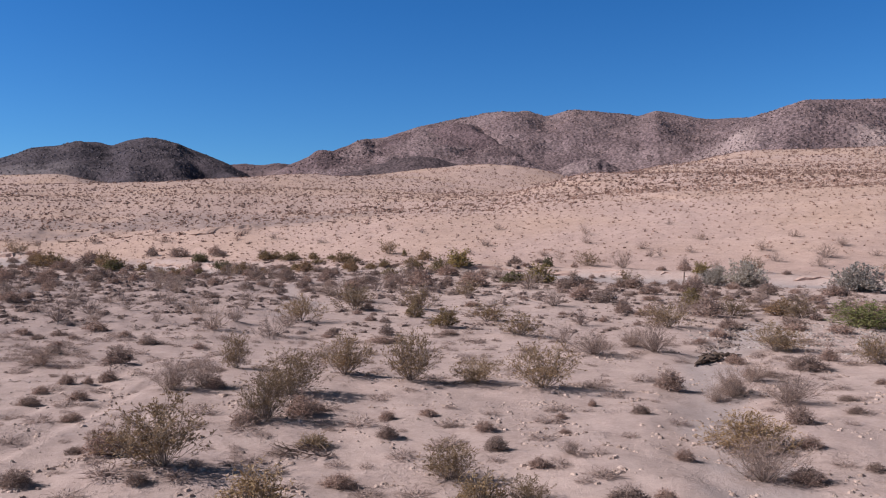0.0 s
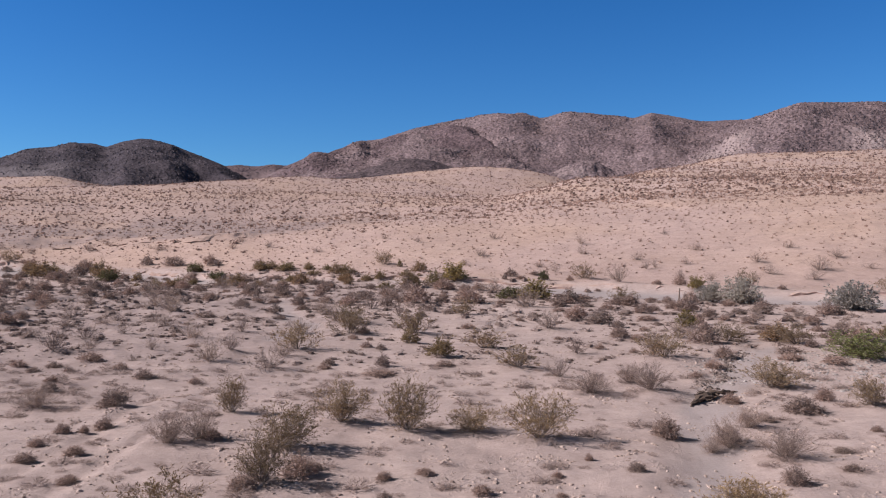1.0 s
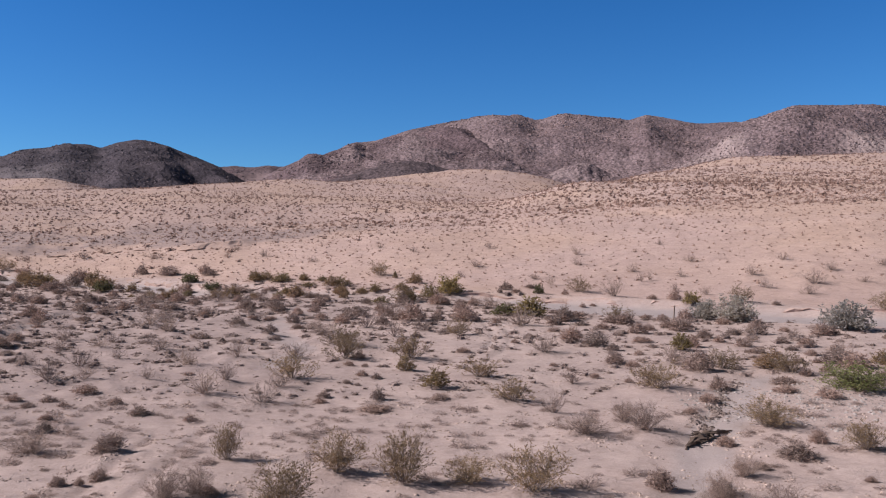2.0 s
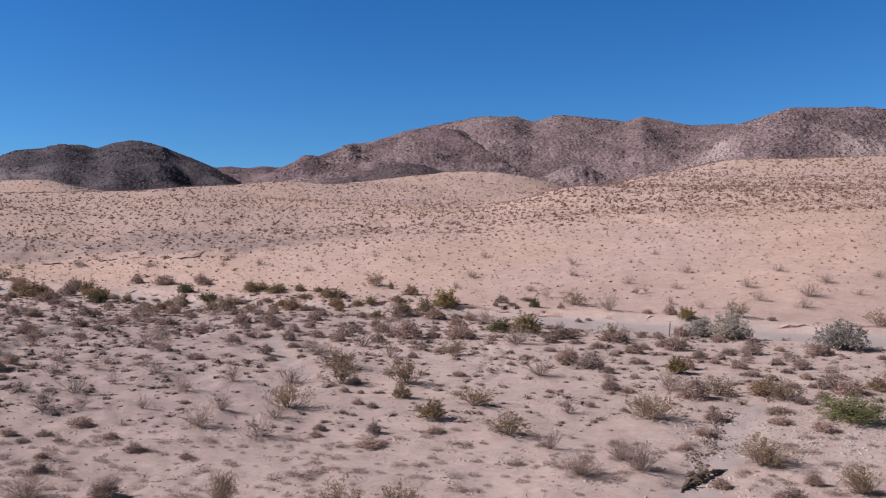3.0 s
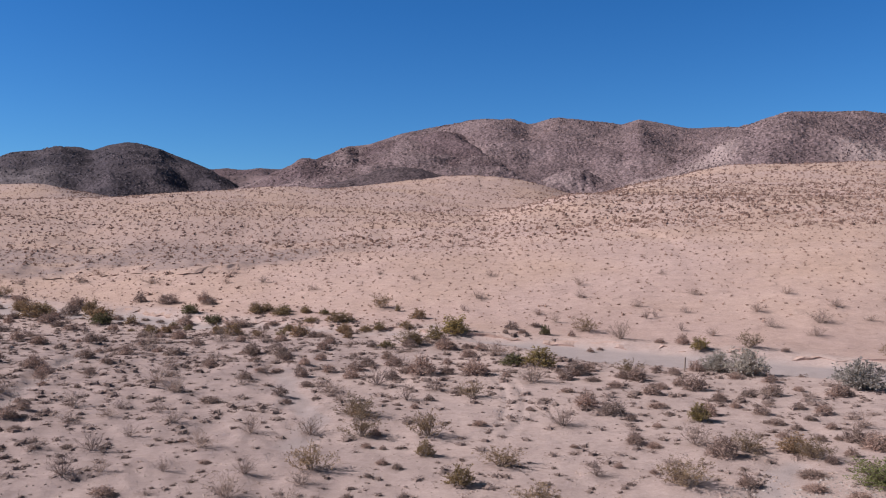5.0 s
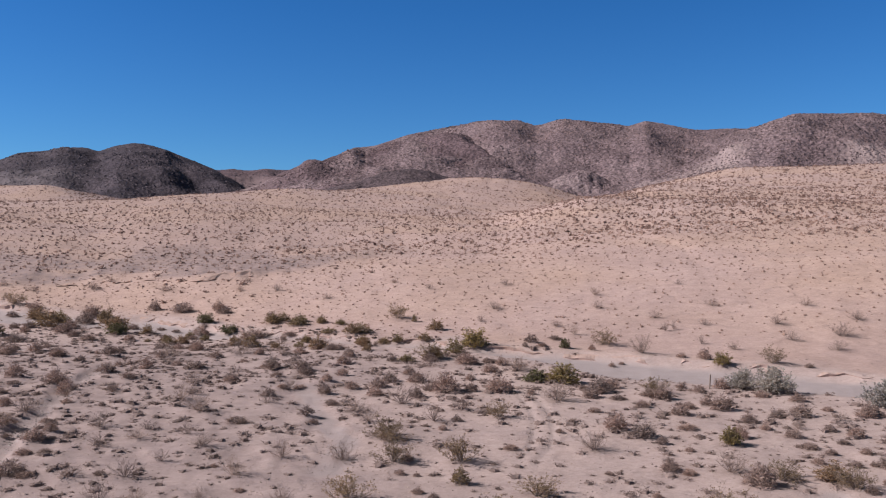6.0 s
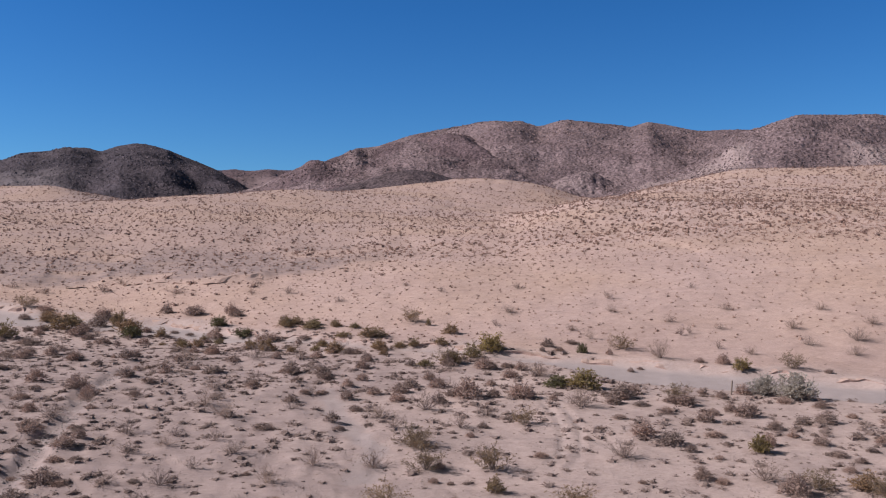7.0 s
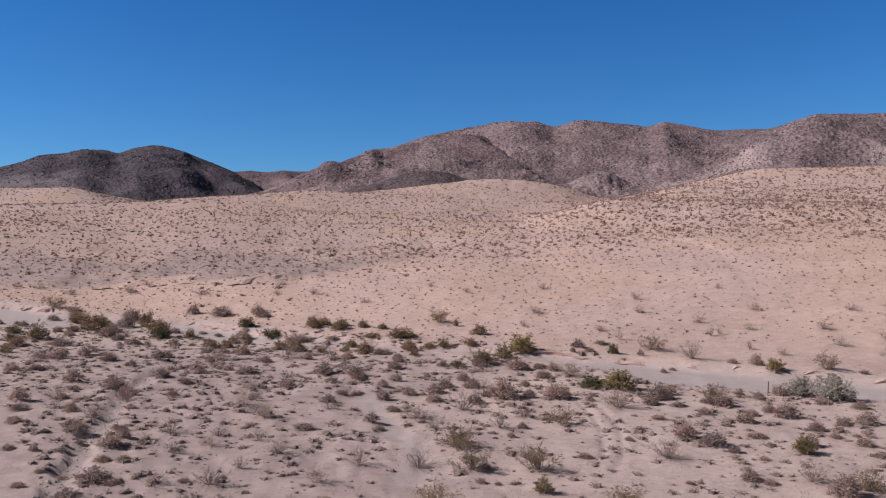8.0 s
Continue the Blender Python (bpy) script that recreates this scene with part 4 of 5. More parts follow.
        on = (ss.ravel()[pick] < rng.uniform(0.85, 0.98, len(pick))) & (vnoise(xx.ravel()[pick] / 25 + seed, yy.ravel()[pick] / 25) > rng.uniform(-0.9, 0.7, len(pick)))
        pick = pick[on][:boulders]
        size = (0.0011 + 0.0026 * rng.uniform(0, 1, len(pick)) ** 3.5) * yy.ravel()[pick]
        strewn("mountain_boulders", "countless weathered boulders lying over the rocky mountain side", "boulders", [pebble(500 + k, 3) for k in range(6)],
               xx.ravel()[pick], yy.ravel()[pick], size, size, stone, int(seed * 7), 0.15, zz.ravel()[pick])
    return tagged(new(name, me), label, "mountain", kind="structure")


def sky_line(*points):
    """Skyline points as bearing and rise, in thousandths."""
    return [(a / 1000, b / 1000) for a, b in points]


mountain("mountain_left", "dark rocky desert mountain with a shaded gully side", ROCK_DARK,
         sky_line((-640, 60), (-560, 91), (-514, 104.4), (-494, 110.2), (-475, 117.0), (-448, 119.3), (-416, 124.2), (-399, 124.0), (-384, 120.4), (-366, 126.5), (-345, 129.8), (-334, 129.2),
                  (-304, 121.2), (-278, 110.8), (-252, 100.5), (-225, 85), (-200, 70)),
         [(-0.6, 1050), (-0.33, 1080), (-0.2, 980)], [(-0.6, 640), (-0.2, 700)], 0.0013, 160, 1.0, 3.1, rough=0.9, boulders=11000, stone=BOULDER_DARK, deep=0.06,
         folds=(
             (4, 0.03, ((-343, 131), (-328, 125), (-322, 112), (-309, 100), (-297, 85), (-288, 72))),
             (-8, 0.032, ((-310, 121), (-295, 108), (-282, 98), (-273, 86), (-275, 73))),
             (2.5, 0.027, ((-416, 125), (-421, 111), (-432, 98), (-439, 81))),
             (-2.5, 0.024, ((-388, 121), (-391, 108), (-396, 91), (-387, 75))),
             (2.5, 0.024, ((-360, 128), (-364, 111), (-370, 95), (-364, 75))),
             (-1.9, 0.021, ((-455, 120), (-459, 104), (-463, 91)))),
         pale=lambda u, f, x, y: 0.75 * smooth(-0.40, -0.45, u + 0.02 * vnoise(x / 30, y / 30)) * smooth(0.55, 0.3, f))
mountain("mountain_saddle", "low dark rocky saddle between the mountains", ROCK_BROWN,
         sky_line((-300, 92), (-250, 97), (-232, 98.8), (-215, 96.6), (-200, 97.4), (-188, 98.6), (-180, 97.4), (-120, 98), (-60, 100)),
         [(-0.3, 1300), (0, 1300)], [(-0.3, 800), (0, 800)], 0.0014, 90, 1.3, 8.4, boulders=2500, stone=BOULDER_DARK, varnish_and_shade=lambda u, f, x, y: 1.0 + 0 * x,
         pale=lambda u, f, x, y: 0.8 * smooth(-0.24, -0.22, u) * smooth(-0.18, -0.2, u) * smooth(0.8, 0.5, f + 0.2 * vnoise(x / 40, y / 40)))
mountain("mountain_ridge", "brown boulder-strewn mountain range along the skyline", ROCK_BROWN,
         sky_line((-90, 120), (-28, 141), (4, 147), (30, 151), (50, 156), (69.5, 159.3), (99, 158), (118.7, 152.7), (128.5, 154.7), (145, 160), (154.7, 161), (174.4, 159.3), (200.6, 156),
                  (226.8, 153.4), (236.7, 156.7), (247.8, 161), (259.6, 158.7), (282.6, 154.7), (305.5, 150.8), (338, 151.4), (400, 150), (480, 140)),
         [(-0.1, 960), (0.05, 950), (0.25, 830), (0.5, 800)], [(-0.1, 640), (0.06, 590), (0.25, 560), (0.5, 560)], 0.0013, 170, 0.9, 27.4, boulders=14000, stone=BOULDER, deep=0.03,
         folds=(
             (2.4, 0.035, ((76, 158), (89, 138), (102, 115))),
             (-2.2, 0.035, ((123, 152), (115, 131), (112, 105))),
             (2.4, 0.039, ((163, 158), (161, 138), (151, 122), (138, 102))),
             (2, 0.032, ((171, 146), (184, 124), (200, 105))),
             (-2.2, 0.035, ((225, 152), (216, 131), (220, 99))),
             (2.4, 0.035, ((249, 158), (240, 138), (236, 112))),
             (-2, 0.035, ((292, 150), (272, 128), (259, 105)))),
         varnish_and_shade=lambda u, f, x, y: 0.45 * smooth(0.0, 0.6, vnoise(x / 55 + 3, y / 70) + 0.4 * vnoise(x / 14, y / 20)))
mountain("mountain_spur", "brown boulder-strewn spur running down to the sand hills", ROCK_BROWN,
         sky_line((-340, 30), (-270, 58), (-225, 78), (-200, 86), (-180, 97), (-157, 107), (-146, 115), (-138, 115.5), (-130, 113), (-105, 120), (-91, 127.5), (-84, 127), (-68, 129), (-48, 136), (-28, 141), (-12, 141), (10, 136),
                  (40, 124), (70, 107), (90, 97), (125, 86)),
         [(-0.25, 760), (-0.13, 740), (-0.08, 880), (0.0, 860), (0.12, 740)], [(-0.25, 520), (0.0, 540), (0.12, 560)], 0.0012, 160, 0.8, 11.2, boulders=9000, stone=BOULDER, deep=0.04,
         folds=(
             (1.7, 0.022, ((-143, 116), (-149, 106), (-157, 94), (-164, 83))),
             (-1.3, 0.019, ((-124, 112), (-130, 102), (-128, 86))),
             (1.5, 0.026, ((-88, 129), (-101, 118), (-111, 106), (-118, 87))),
             (-1.1, 0.026, ((-61, 128), (-72, 116), (-82, 99))),
             (5, 0.026, ((-4, 139), (20, 127), (46, 115), (72, 101), (85, 95)))),
         # pale sandy streak, with the spur's lit left edge put into the colour
         pale=lambda u, f, x, y: 0.4 * smooth(-0.175, -0.195, u + 0.006 * vnoise(x / 9, y / 9)) * smooth(0.35, 0.75, f),
         # rock darker towards the left, broken up by noise
         varnish_and_shade=lambda u, f, x, y: smooth(-0.03, -0.09, u + 0.05 * vnoise(x / 40, y / 60)) * smooth(-0.35, 0.25, vnoise(x / 22 + 7, y / 50) + 0.5 * vnoise(x / 8, y / 15)))
# the shoulder's shaded flank is put into its rock colour, fading rightwards
mountain("mountain_shoulder", "brown rocky shoulder of the range behind the spur, flank shade in its colour", ROCK_BROWN,
         sky_line((-40, 134), (-12, 140.5), (15, 145), (35, 144), (52, 138), (75, 124), (98, 108), (120, 95), (140, 86)),
         [(-0.04, 885), (0.03, 835), (0.14, 730)], [(-0.04, 620), (0.14, 560)], 0.0012, 110, 0.7, 5.3, boulders=2200, stone=BOULDER, varnish_and_shade=lambda u, f, x, y: 1.3 - 0.9 * smooth(0.03, 0.11, u + 0.02 * vnoise(x / 18, y / 25)),
         folds=(
             (6, 0.03, ((13, 143), (30, 133), (53, 120), (76, 105))),))
mountain("mountain_right", "brown boulder-covered mountain with a pale talus foot", ROCK_BROWN,
         sky_line((200, 70), (240, 92), (262, 100), (300, 116), (330, 136), (345, 149), (365, 155), (380, 160), (395, 166), (420, 173), (450, 172.5), (514, 172), (560, 168), (640, 150)),
         [(0.2, 600), (0.6, 640)], [(0.2, 480), (0.35, 475), (0.6, 465)], 0.0013, 170, 0.9, 14.6, boulders=16000, stone=BOULDER,
         folds=(
             (1.3, 0.036, ((416, 171), (403, 147), (390, 120))),
             (-1.3, 0.036, ((456, 170), (449, 140), (443, 111))),
             (1.3, 0.036, ((502, 166), (489, 140), (475, 117)))),
         varnish_and_shade=lambda u, f, x, y: 0.3 * smooth(0.0, 0.6, vnoise(x / 30 + 9, y / 40) + 0.4 * vnoise(x / 9, y / 12)),
         pale=lambda u, f, x, y: 0.8 * smooth(0.375, 0.34, u + 0.01 * vnoise(x / 12, y / 12)) * smooth(0.75, 0.45, f + 0.1 * vnoise(x / 15, y / 15)) + smooth(0.45, 0.50, u) * smooth(0.40, 0.2, f + 0.1 * vnoise(x / 15, y / 15)))
mountain("foothill_dark", "low dark rocky hump at the foot of the range", ROCK_UMBER,
         sky_line((-130, 84), (-107, 89), (-80, 95), (-60, 101), (-42, 105.5), (-29, 107.5), (-9, 105), (10, 99), (40, 90)),
         [(-0.13, 560), (0.04, 570)], [(-0.13, 500), (0.04, 510)], 0.0013, 60, 0.9, 6.6, back=90, rough=0.6)
mountain("foothill_crag", "pale craggy granite outcrop with dark clefts", ROCK_BROWN,
         sky_line((112, 82), (128, 88), (142, 95), (155, 100), (168, 104), (181, 103), (198, 95), (212, 88), (232, 80)),
         [(0.1, 620), (0.24, 640)], [(0.1, 555), (0.24, 565)], 0.0008, 90, 0.5, 9.9, back=90, rough=0.8,
         folds=(
             (-0.5, 0.003, ((172, 97), (173, 92), (176, 86))),
             (-0.8, 0.004, ((183, 98), (186, 91), (188, 84))),
             (-0.7, 0.003, ((195, 92), (198, 87), (200, 82)))),
         pale=lambda u, f, x, y: 0.3 * smooth(-0.5, 0.2, vnoise(x / 9, y / 9)) * smooth(0.195, 0.175, u))


# ---- plants ----
class Sprays:
    """Gathers tapered twigs and small leaves, as triangles."""

    def __init__(self):
        self.verts, self.tris, self.count = [], [], 0

    def twig(self, points, radii):
        points = np.asarray(points, float)
        way = points[-1] - points[0]
        way = way / (np.linalg.norm(way) + 1e-9)
        side = np.cross(way, (0.31, 0.77, 0.55))
        side /= np.linalg.norm(side) + 1e-9
        other = np.cross(way, side)
        ring = np.array([math.cos(a) * side + math.sin(a) * other for a in (0, 2.0944, 4.18879)])
        self.verts.append((points[:, None, :] + ring[None] * np.asarray(radii)[:, None, None]).reshape(-1, 3))
        c = self.count
        for k in range(len(points) - 1):
            a = c + 3 * k
            for i in range(3):
                j = (i + 1) % 3
                self.tris += [(a + i, a + j, a + 3 + j), (a + i, a + 3 + j, a + 3 + i)]
        self.count += 3 * len(points)

    def leaf(self, at, along, across):
        at, along, across = np.asarray(at), np.asarray(along), np.asarray(across)
        self.verts.append(np.array([at, at + 0.5 * along + across, at + along, at + 0.5 * along - across]))
        c = self.count
        self.tris += [(c, c + 1, c + 2), (c, c + 2, c + 3)]
        self.count += 4

    def arrays(self):
        return np.concatenate(self.verts), np.array(self.tris)


def unit(v):
    return v / (np.linalg.norm(v) + 1e-9)


def leaf_at(sprays, rng, at, size, slim=0.32, up=0.3, way=(0, 0, 0)):
    along = unit(rng.normal(size=3) + (0, 0, up) + np.asarray(way)) * size * rng.uniform(0.6, 1.3)
    across = unit(np.cross(along, rng.normal(size=3))) * np.linalg.norm(along) * slim
    sprays.leaf(at, along, across)


def vase(rng, stems, branches, twigs, leaves, leaf_size, lean=(8, 50), thick=0.011, bare=0.35, slim=0.32, follow=0.0):
    """A shrub of stems that fan out from one foot; one high and one wide. Returns the stems and the leaves."""
    wood, green = Sprays(), Sprays()
    for k in range(stems):
        phi = 6.283 * (k + rng.uniform(-0.4, 0.4)) / stems * 2.618
        tilt = radians(rng.uniform(*lean))
        out = np.array((math.cos(phi) * math.sin(tilt), math.sin(phi) * math.sin(tilt), math.cos(tilt)))
        tall = rng.uniform(0.72, 1.0) * (1.0 - 0.18 * (tilt / 0.9) ** 2)
        foot = np.array((math.cos(phi), math.sin(phi), 0)) * rng.uniform(0.01, 0.06) - (0, 0, 0.03)
        bow = rng.normal(0, 0.05, 3)
        line = [foot + out * tall * s + bow * math.sin(3.1 * s) + np.array((0, 0, -0.03 * s * s)) for s in (0, 0.35, 0.7, 1.0)]
        wood.twig(line, (thick, thick * 0.8, thick * 0.55, thick * 0.25))
        for _ in range(branches):
            s = rng.uniform(bare, 0.95)
            root = foot + out * tall * s + bow * math.sin(3.1 * s)
            way = unit(out + rng.normal(0, 0.55, 3) + (0, 0, 0.15))
            length = rng.uniform(0.14, 0.30)
            wood.twig([root, root + way * length], (thick * 0.45, thick * 0.2))
            for _ in range(twigs):
                q = root + way * length * rng.uniform(0.3, 1.0)
                w = unit(way + rng.normal(0, 0.7, 3) + (0, 0, 0.2))
                e = q + w * rng.uniform(0.06, 0.14)
                wood.twig([q, e], (thick * 0.28, thick * 0.13))
                for _ in range(leaves):
                    leaf_at(green, rng, q + (e - q) * rng.uniform(0.2, 1.1), leaf_size, slim, 0.3, w * follow)
    return wood, green


def dome(rng, stems, twigs, leaves, leaf_size, thick=0.008, ragged=0.18, slim=0.32, fill=0):
    """A low, dense, rounded shrub; one high and one wide."""
    wood, green = Sprays(), Sprays()
    for k in range(stems):
        phi, rise = rng.uniform(0, 6.283), rng.uniform(0.05, 1.0)
        flat = math.sqrt(max(0, 1 - rise * rise))
        tip = np.array((0.5 * flat * math.cos(phi), 0.5 * flat * math.sin(phi), rise)) * rng.uniform(1 - ragged * 2, 1.0)
        tip[2] = max(tip[2], 0.05)
        foot = tip * (0.16, 0.16, 0) - (0, 0, 0.04)
        mid = foot + (tip - foot) * 0.55 + rng.normal(0, 0.035, 3)
        wood.twig([foot, mid, tip], (thick, thick * 0.7, thick * 0.35))
        for _ in range(twigs):
            q = mid + (tip - mid) * rng.uniform(0.0, 1.0)
            e = q + unit(unit(tip - foot) + rng.normal(0, 0.75, 3)) * rng.uniform(0.07, 0.17)
            e[2] = max(e[2], 0.02)
            wood.twig([q, e], (thick * 0.45, thick * 0.25))
            for _ in range(leaves):
                leaf_at(green, rng, q + (e - q) * rng.uniform(0.1, 1.1), leaf_size, slim)
    for _ in range(fill):
        way = unit(rng.normal(size=3))
        leaf_at(green, rng, (0.40 * way[0], 0.40 * way[1], 0.04 + 0.66 * abs(way[2])) * rng.uniform(0.45, 1.05, 3), 0.16, 0.09, 0.4, 0.6 * way)
    return wood, green


def part(name, data, mat, parent, label=""):
    verts, tris = data.arrays()
    ob = new(name, mesh_from(name, verts, tris, mat, flat=True))
    ob.parent = parent
    return tagged(ob, label)


def shrub(name, made, wood_mat, leaf_mat, wood_label="", leaf_label=""):
    """A plant under an Empty at its foot."""
    root = new(name)
    root.empty_display_size = 0.2
    wood, green = made
    part("branchwork", wood, wood_mat, root, wood_label)
    if green.count:
        part("foliage", green, leaf_mat, root, leaf_label)
    return root


def planted(kind, name, label, category, group, makers, spots, seed):
    """Plants a kind at (x, y, width, height): the first of each form is built, the rest are copies."""
    rng = np.random.default_rng(seed)
    forms = {}
    for x, y, wide, high in spots:
        reach = 0 if y < 30 else 1
        form = (reach, int(rng.integers(0, kind)))
        z = float(land(x, y)) - 0.01
        turn = pose(x, y, z, rng.normal(0, 3), rng.normal(0, 3), rng.uniform(0, 360)) @ Matrix.Diagonal((wide, wide, high, 1))
        if form not in forms:
            forms[form] = shrub(name, *makers(np.random.default_rng(seed * 100 + form[0] * 10 + form[1]), reach))
            forms[form].matrix_basis = turn
            tagged(forms[form], label, category, group)
        else:
            source = forms[form]
            kept = source.matrix_basis.copy()
            source.matrix_basis = Matrix.Identity(4)
            copy_thing(source, turn)
            source.matrix_basis = kept


def creosote_form(rng, reach):
    made = vase(rng, 46, 7, 3, 8, 0.040, (3, 54), 0.005, 0.14, 0.15, 2.0) if reach == 0 else vase(rng, 26, 6, 3, 5, 0.046, (4, 66), 0.009, 0.15, 0.26, 1.0)
    return made, STEM, OLIVE, "thin grey stems", "small olive leaves"


def dry_form(rng, reach):
    made = vase(rng, 42, 8, 4, 3, 0.04, (4, 56), 0.0055, 0.10, 0.12, 1.5) if reach == 0 else vase(rng, 22, 6, 3, 2, 0.042, (4, 66), 0.0085, 0.10, 0.2, 1.0)
    return made, DRY, GREY, "bare grey-brown twigs", "sparse dry leaves"


def bursage_form(rng, reach):
    made = dome(rng, 80, 4, 5, 0.10, 0.0055, 0.24, 0.065, 560) if reach == 0 else dome(rng, 30, 3, 4, 0.085, 0.010, 0.25, 0.12, 620)
    return made, DRY, SHADED_GREY, "fine grey twigs", "dry grey leaves"


def olive_form(rng, reach):
    made = dome(rng, 100, 4, 6, 0.045, 0.008, 0.22, 0.22, 200) if reach == 0 else dome(rng, 60, 4, 7, 0.055, 0.009, 0.25, 0.3, 160)
    return made, STEM, STRAW if reach == 0 else DEEP_OLIVE, "", "dense olive-tan leaves"


def golden_form(rng, reach):
    return vase(rng, 120, 5, 3, 4, 0.07, (2, 74), 0.005, 0.15, 0.1, 2.5), DRY, STRAW, "bare stalks", "dense golden straw-like leaves"


def yellow_form(rng, reach):
    return dome(rng, 100, 4, 7, 0.05, 0.009, 0.28, 0.32, 200), STEM, YELLOW, "", "yellow-green leaves"


def green_form(rng, reach):
    return dome(rng, 80, 4, 5, 0.065, 0.010, 0.28, 0.32, 150), STEM, GREEN, "", "dark green leaves"


def lime_form(rng, reach):
    return vase(rng, 80, 6, 3, 4, 0.045, (5, 72), 0.007, 0.12), STEM, LIME, "", "bright green leaves"


def saltbush_form(rng, reach):
    return vase(rng, 64, 7, 3, 7, 0.055, (3, 72), 0.006, 0.1, 0.30, 1.6), STEM, SILVER, "", "silver-grey leaves"


def along_wash(count, x_low, x_high, near, far, wide, seed):
    """Places along the near bank of the wash."""
    rng = np.random.default_rng(seed)
    spots = []
    for k in range(count):
        x = float(rng.uniform(x_low, x_high))
        y = float(np.interp(x, WASH_X, WASH_Y) - wash_half(x) - rng.uniform(near, far))
        w = float(rng.uniform(*wide))
        spots.append((x, y, w, w * float(rng.uniform(0.45, 0.75))))
    return tuple(spots)


planted(4, "creosote_bush", "olive-leaved creosote bush with thin grey stems on sand", "bush", "creosote bushes on the plain", creosote_form, CREOSOTE, 3)
planted(4, "dry_shrub", "bare grey-brown twiggy dry shrub on sand", "shrub", "dry shrubs on the plain", dry_form, DRY_SHRUBS + along_wash(40, -70, 20, 3, 45, (0.9, 1.6), 63), 5)
planted(5, "bursage_shrub", "low rounded dry grey bursage shrub on sand", "shrub", "grey dome shrubs on the plain", bursage_form, BURSAGE + along_wash(70, -80, 30, 3, 26, (0.8, 1.9), 62), 8)
planted(4, "olive_shrub", "dense olive-brown leafy shrub beside the wash", "shrub", "olive shrubs along the wash", olive_form, OLIVE_SHRUBS + along_wash(15, -38, 0, 0.3, 7, (1.0, 2.4), 61), 11)
planted(2, "green_shrub", "dense dark green rounded shrub beside the wash", "shrub", "dark green shrubs along the wash", green_form, DARK_GREEN, 13)
planted(2, "saltbush", "large silver-grey spreading saltbush beside the wash", "bush", "silver saltbushes beside the wash", saltbush_form, tuple((x, y, 0.85 * w, 0.95 * h) for x, y, w, h in SALTBUSH), 17)
planted(2, "yellow_shrub", "yellow-green leafy rounded shrub beside the wash", "shrub", "yellow-green shrubs beside the wash", yellow_form, YELLOW_SHRUBS, 19)
planted(1, "golden_shrub", "wide golden straw-coloured bushy shrub on sand", "shrub", "", golden_form, ((5.45, 15.3, 1.15, 0.66),), 29)
planted(1, "lime_green_bush", "wide bright green leafy bush on pale gravel", "bush", "", lime_form, LIME_GREEN, 23)


# ---- plants and stones past counting ----
def scattered(count, y_low, y_high, seed, spread=0.60):
    """Places evenly spread over the land ahead, between two distances."""
    rng = np.random.default_rng(seed)
    y = np.sqrt(rng.uniform(y_low ** 2, y_high ** 2, count))
    return rng.uniform(-spread, spread, count) * y, y, rng


def spaced(x, y, apart):
    """Thins places out, to one in each square of a grid."""
    square = np.floor((0.9 * x + 0.4 * y) / apart) * 100000 + np.floor((0.9 * y - 0.4 * x) / apart)
    first = np.unique(square, return_index=True)[1]
    return x[first], y[first]


def cushion(seed, sides, blades, slim, length=0.34, heap=1.0):
    """A low matted shrub: a ragged, flattened heap of old twigs under a fringe of fine sprays."""
    rng = np.random.default_rng(seed)
    made = Sprays()
    turn = (np.arange(sides) + rng.uniform(-0.3, 0.3, sides)) * 6.283 / sides
    ring = np.stack([np.cos(turn), np.sin(turn), turn * 0], -1)
    foot = ring * rng.uniform(0.20, 0.40, (sides, 1)) * heap - (0, 0, 0.08)
    crown = ring * rng.uniform(0.10, 0.28, (sides, 1)) + np.stack([turn * 0, turn * 0, rng.uniform(0.12, 0.34, sides)], -1)
    made.verts.append(np.concatenate([foot, crown, [(rng.normal(0, 0.08), rng.normal(0, 0.08), rng.uniform(0.26, 0.42))]]))
    for i in range(sides):
        j = (i + 1) % sides
        made.tris += [(i, j, sides + j), (i, sides + j, sides + i), (sides + i, sides + j, 2 * sides)]
    made.verts[0][sides:] *= heap
    made.count = 2 * sides + 1
    for k in range(blades):
        way = unit(rng.normal(size=3) * (1, 1, 0.8) + (0, 0, 0.25))
        way[2] = abs(way[2])
        start = way * (0.34, 0.34, 0.5) * rng.uniform(0.3, 1.05)
        along = unit(way * (0.8, 0.8, 0.6) + rng.normal(0, 0.55, 3)) * length * rng.uniform(0.5, 1.1)
        along[2] = abs(along[2]) * 0.9
        made.leaf(start, along, unit(np.cross(along, rng.normal(size=3))) * slim * rng.uniform(0.6, 1.3))
    return made.arrays()


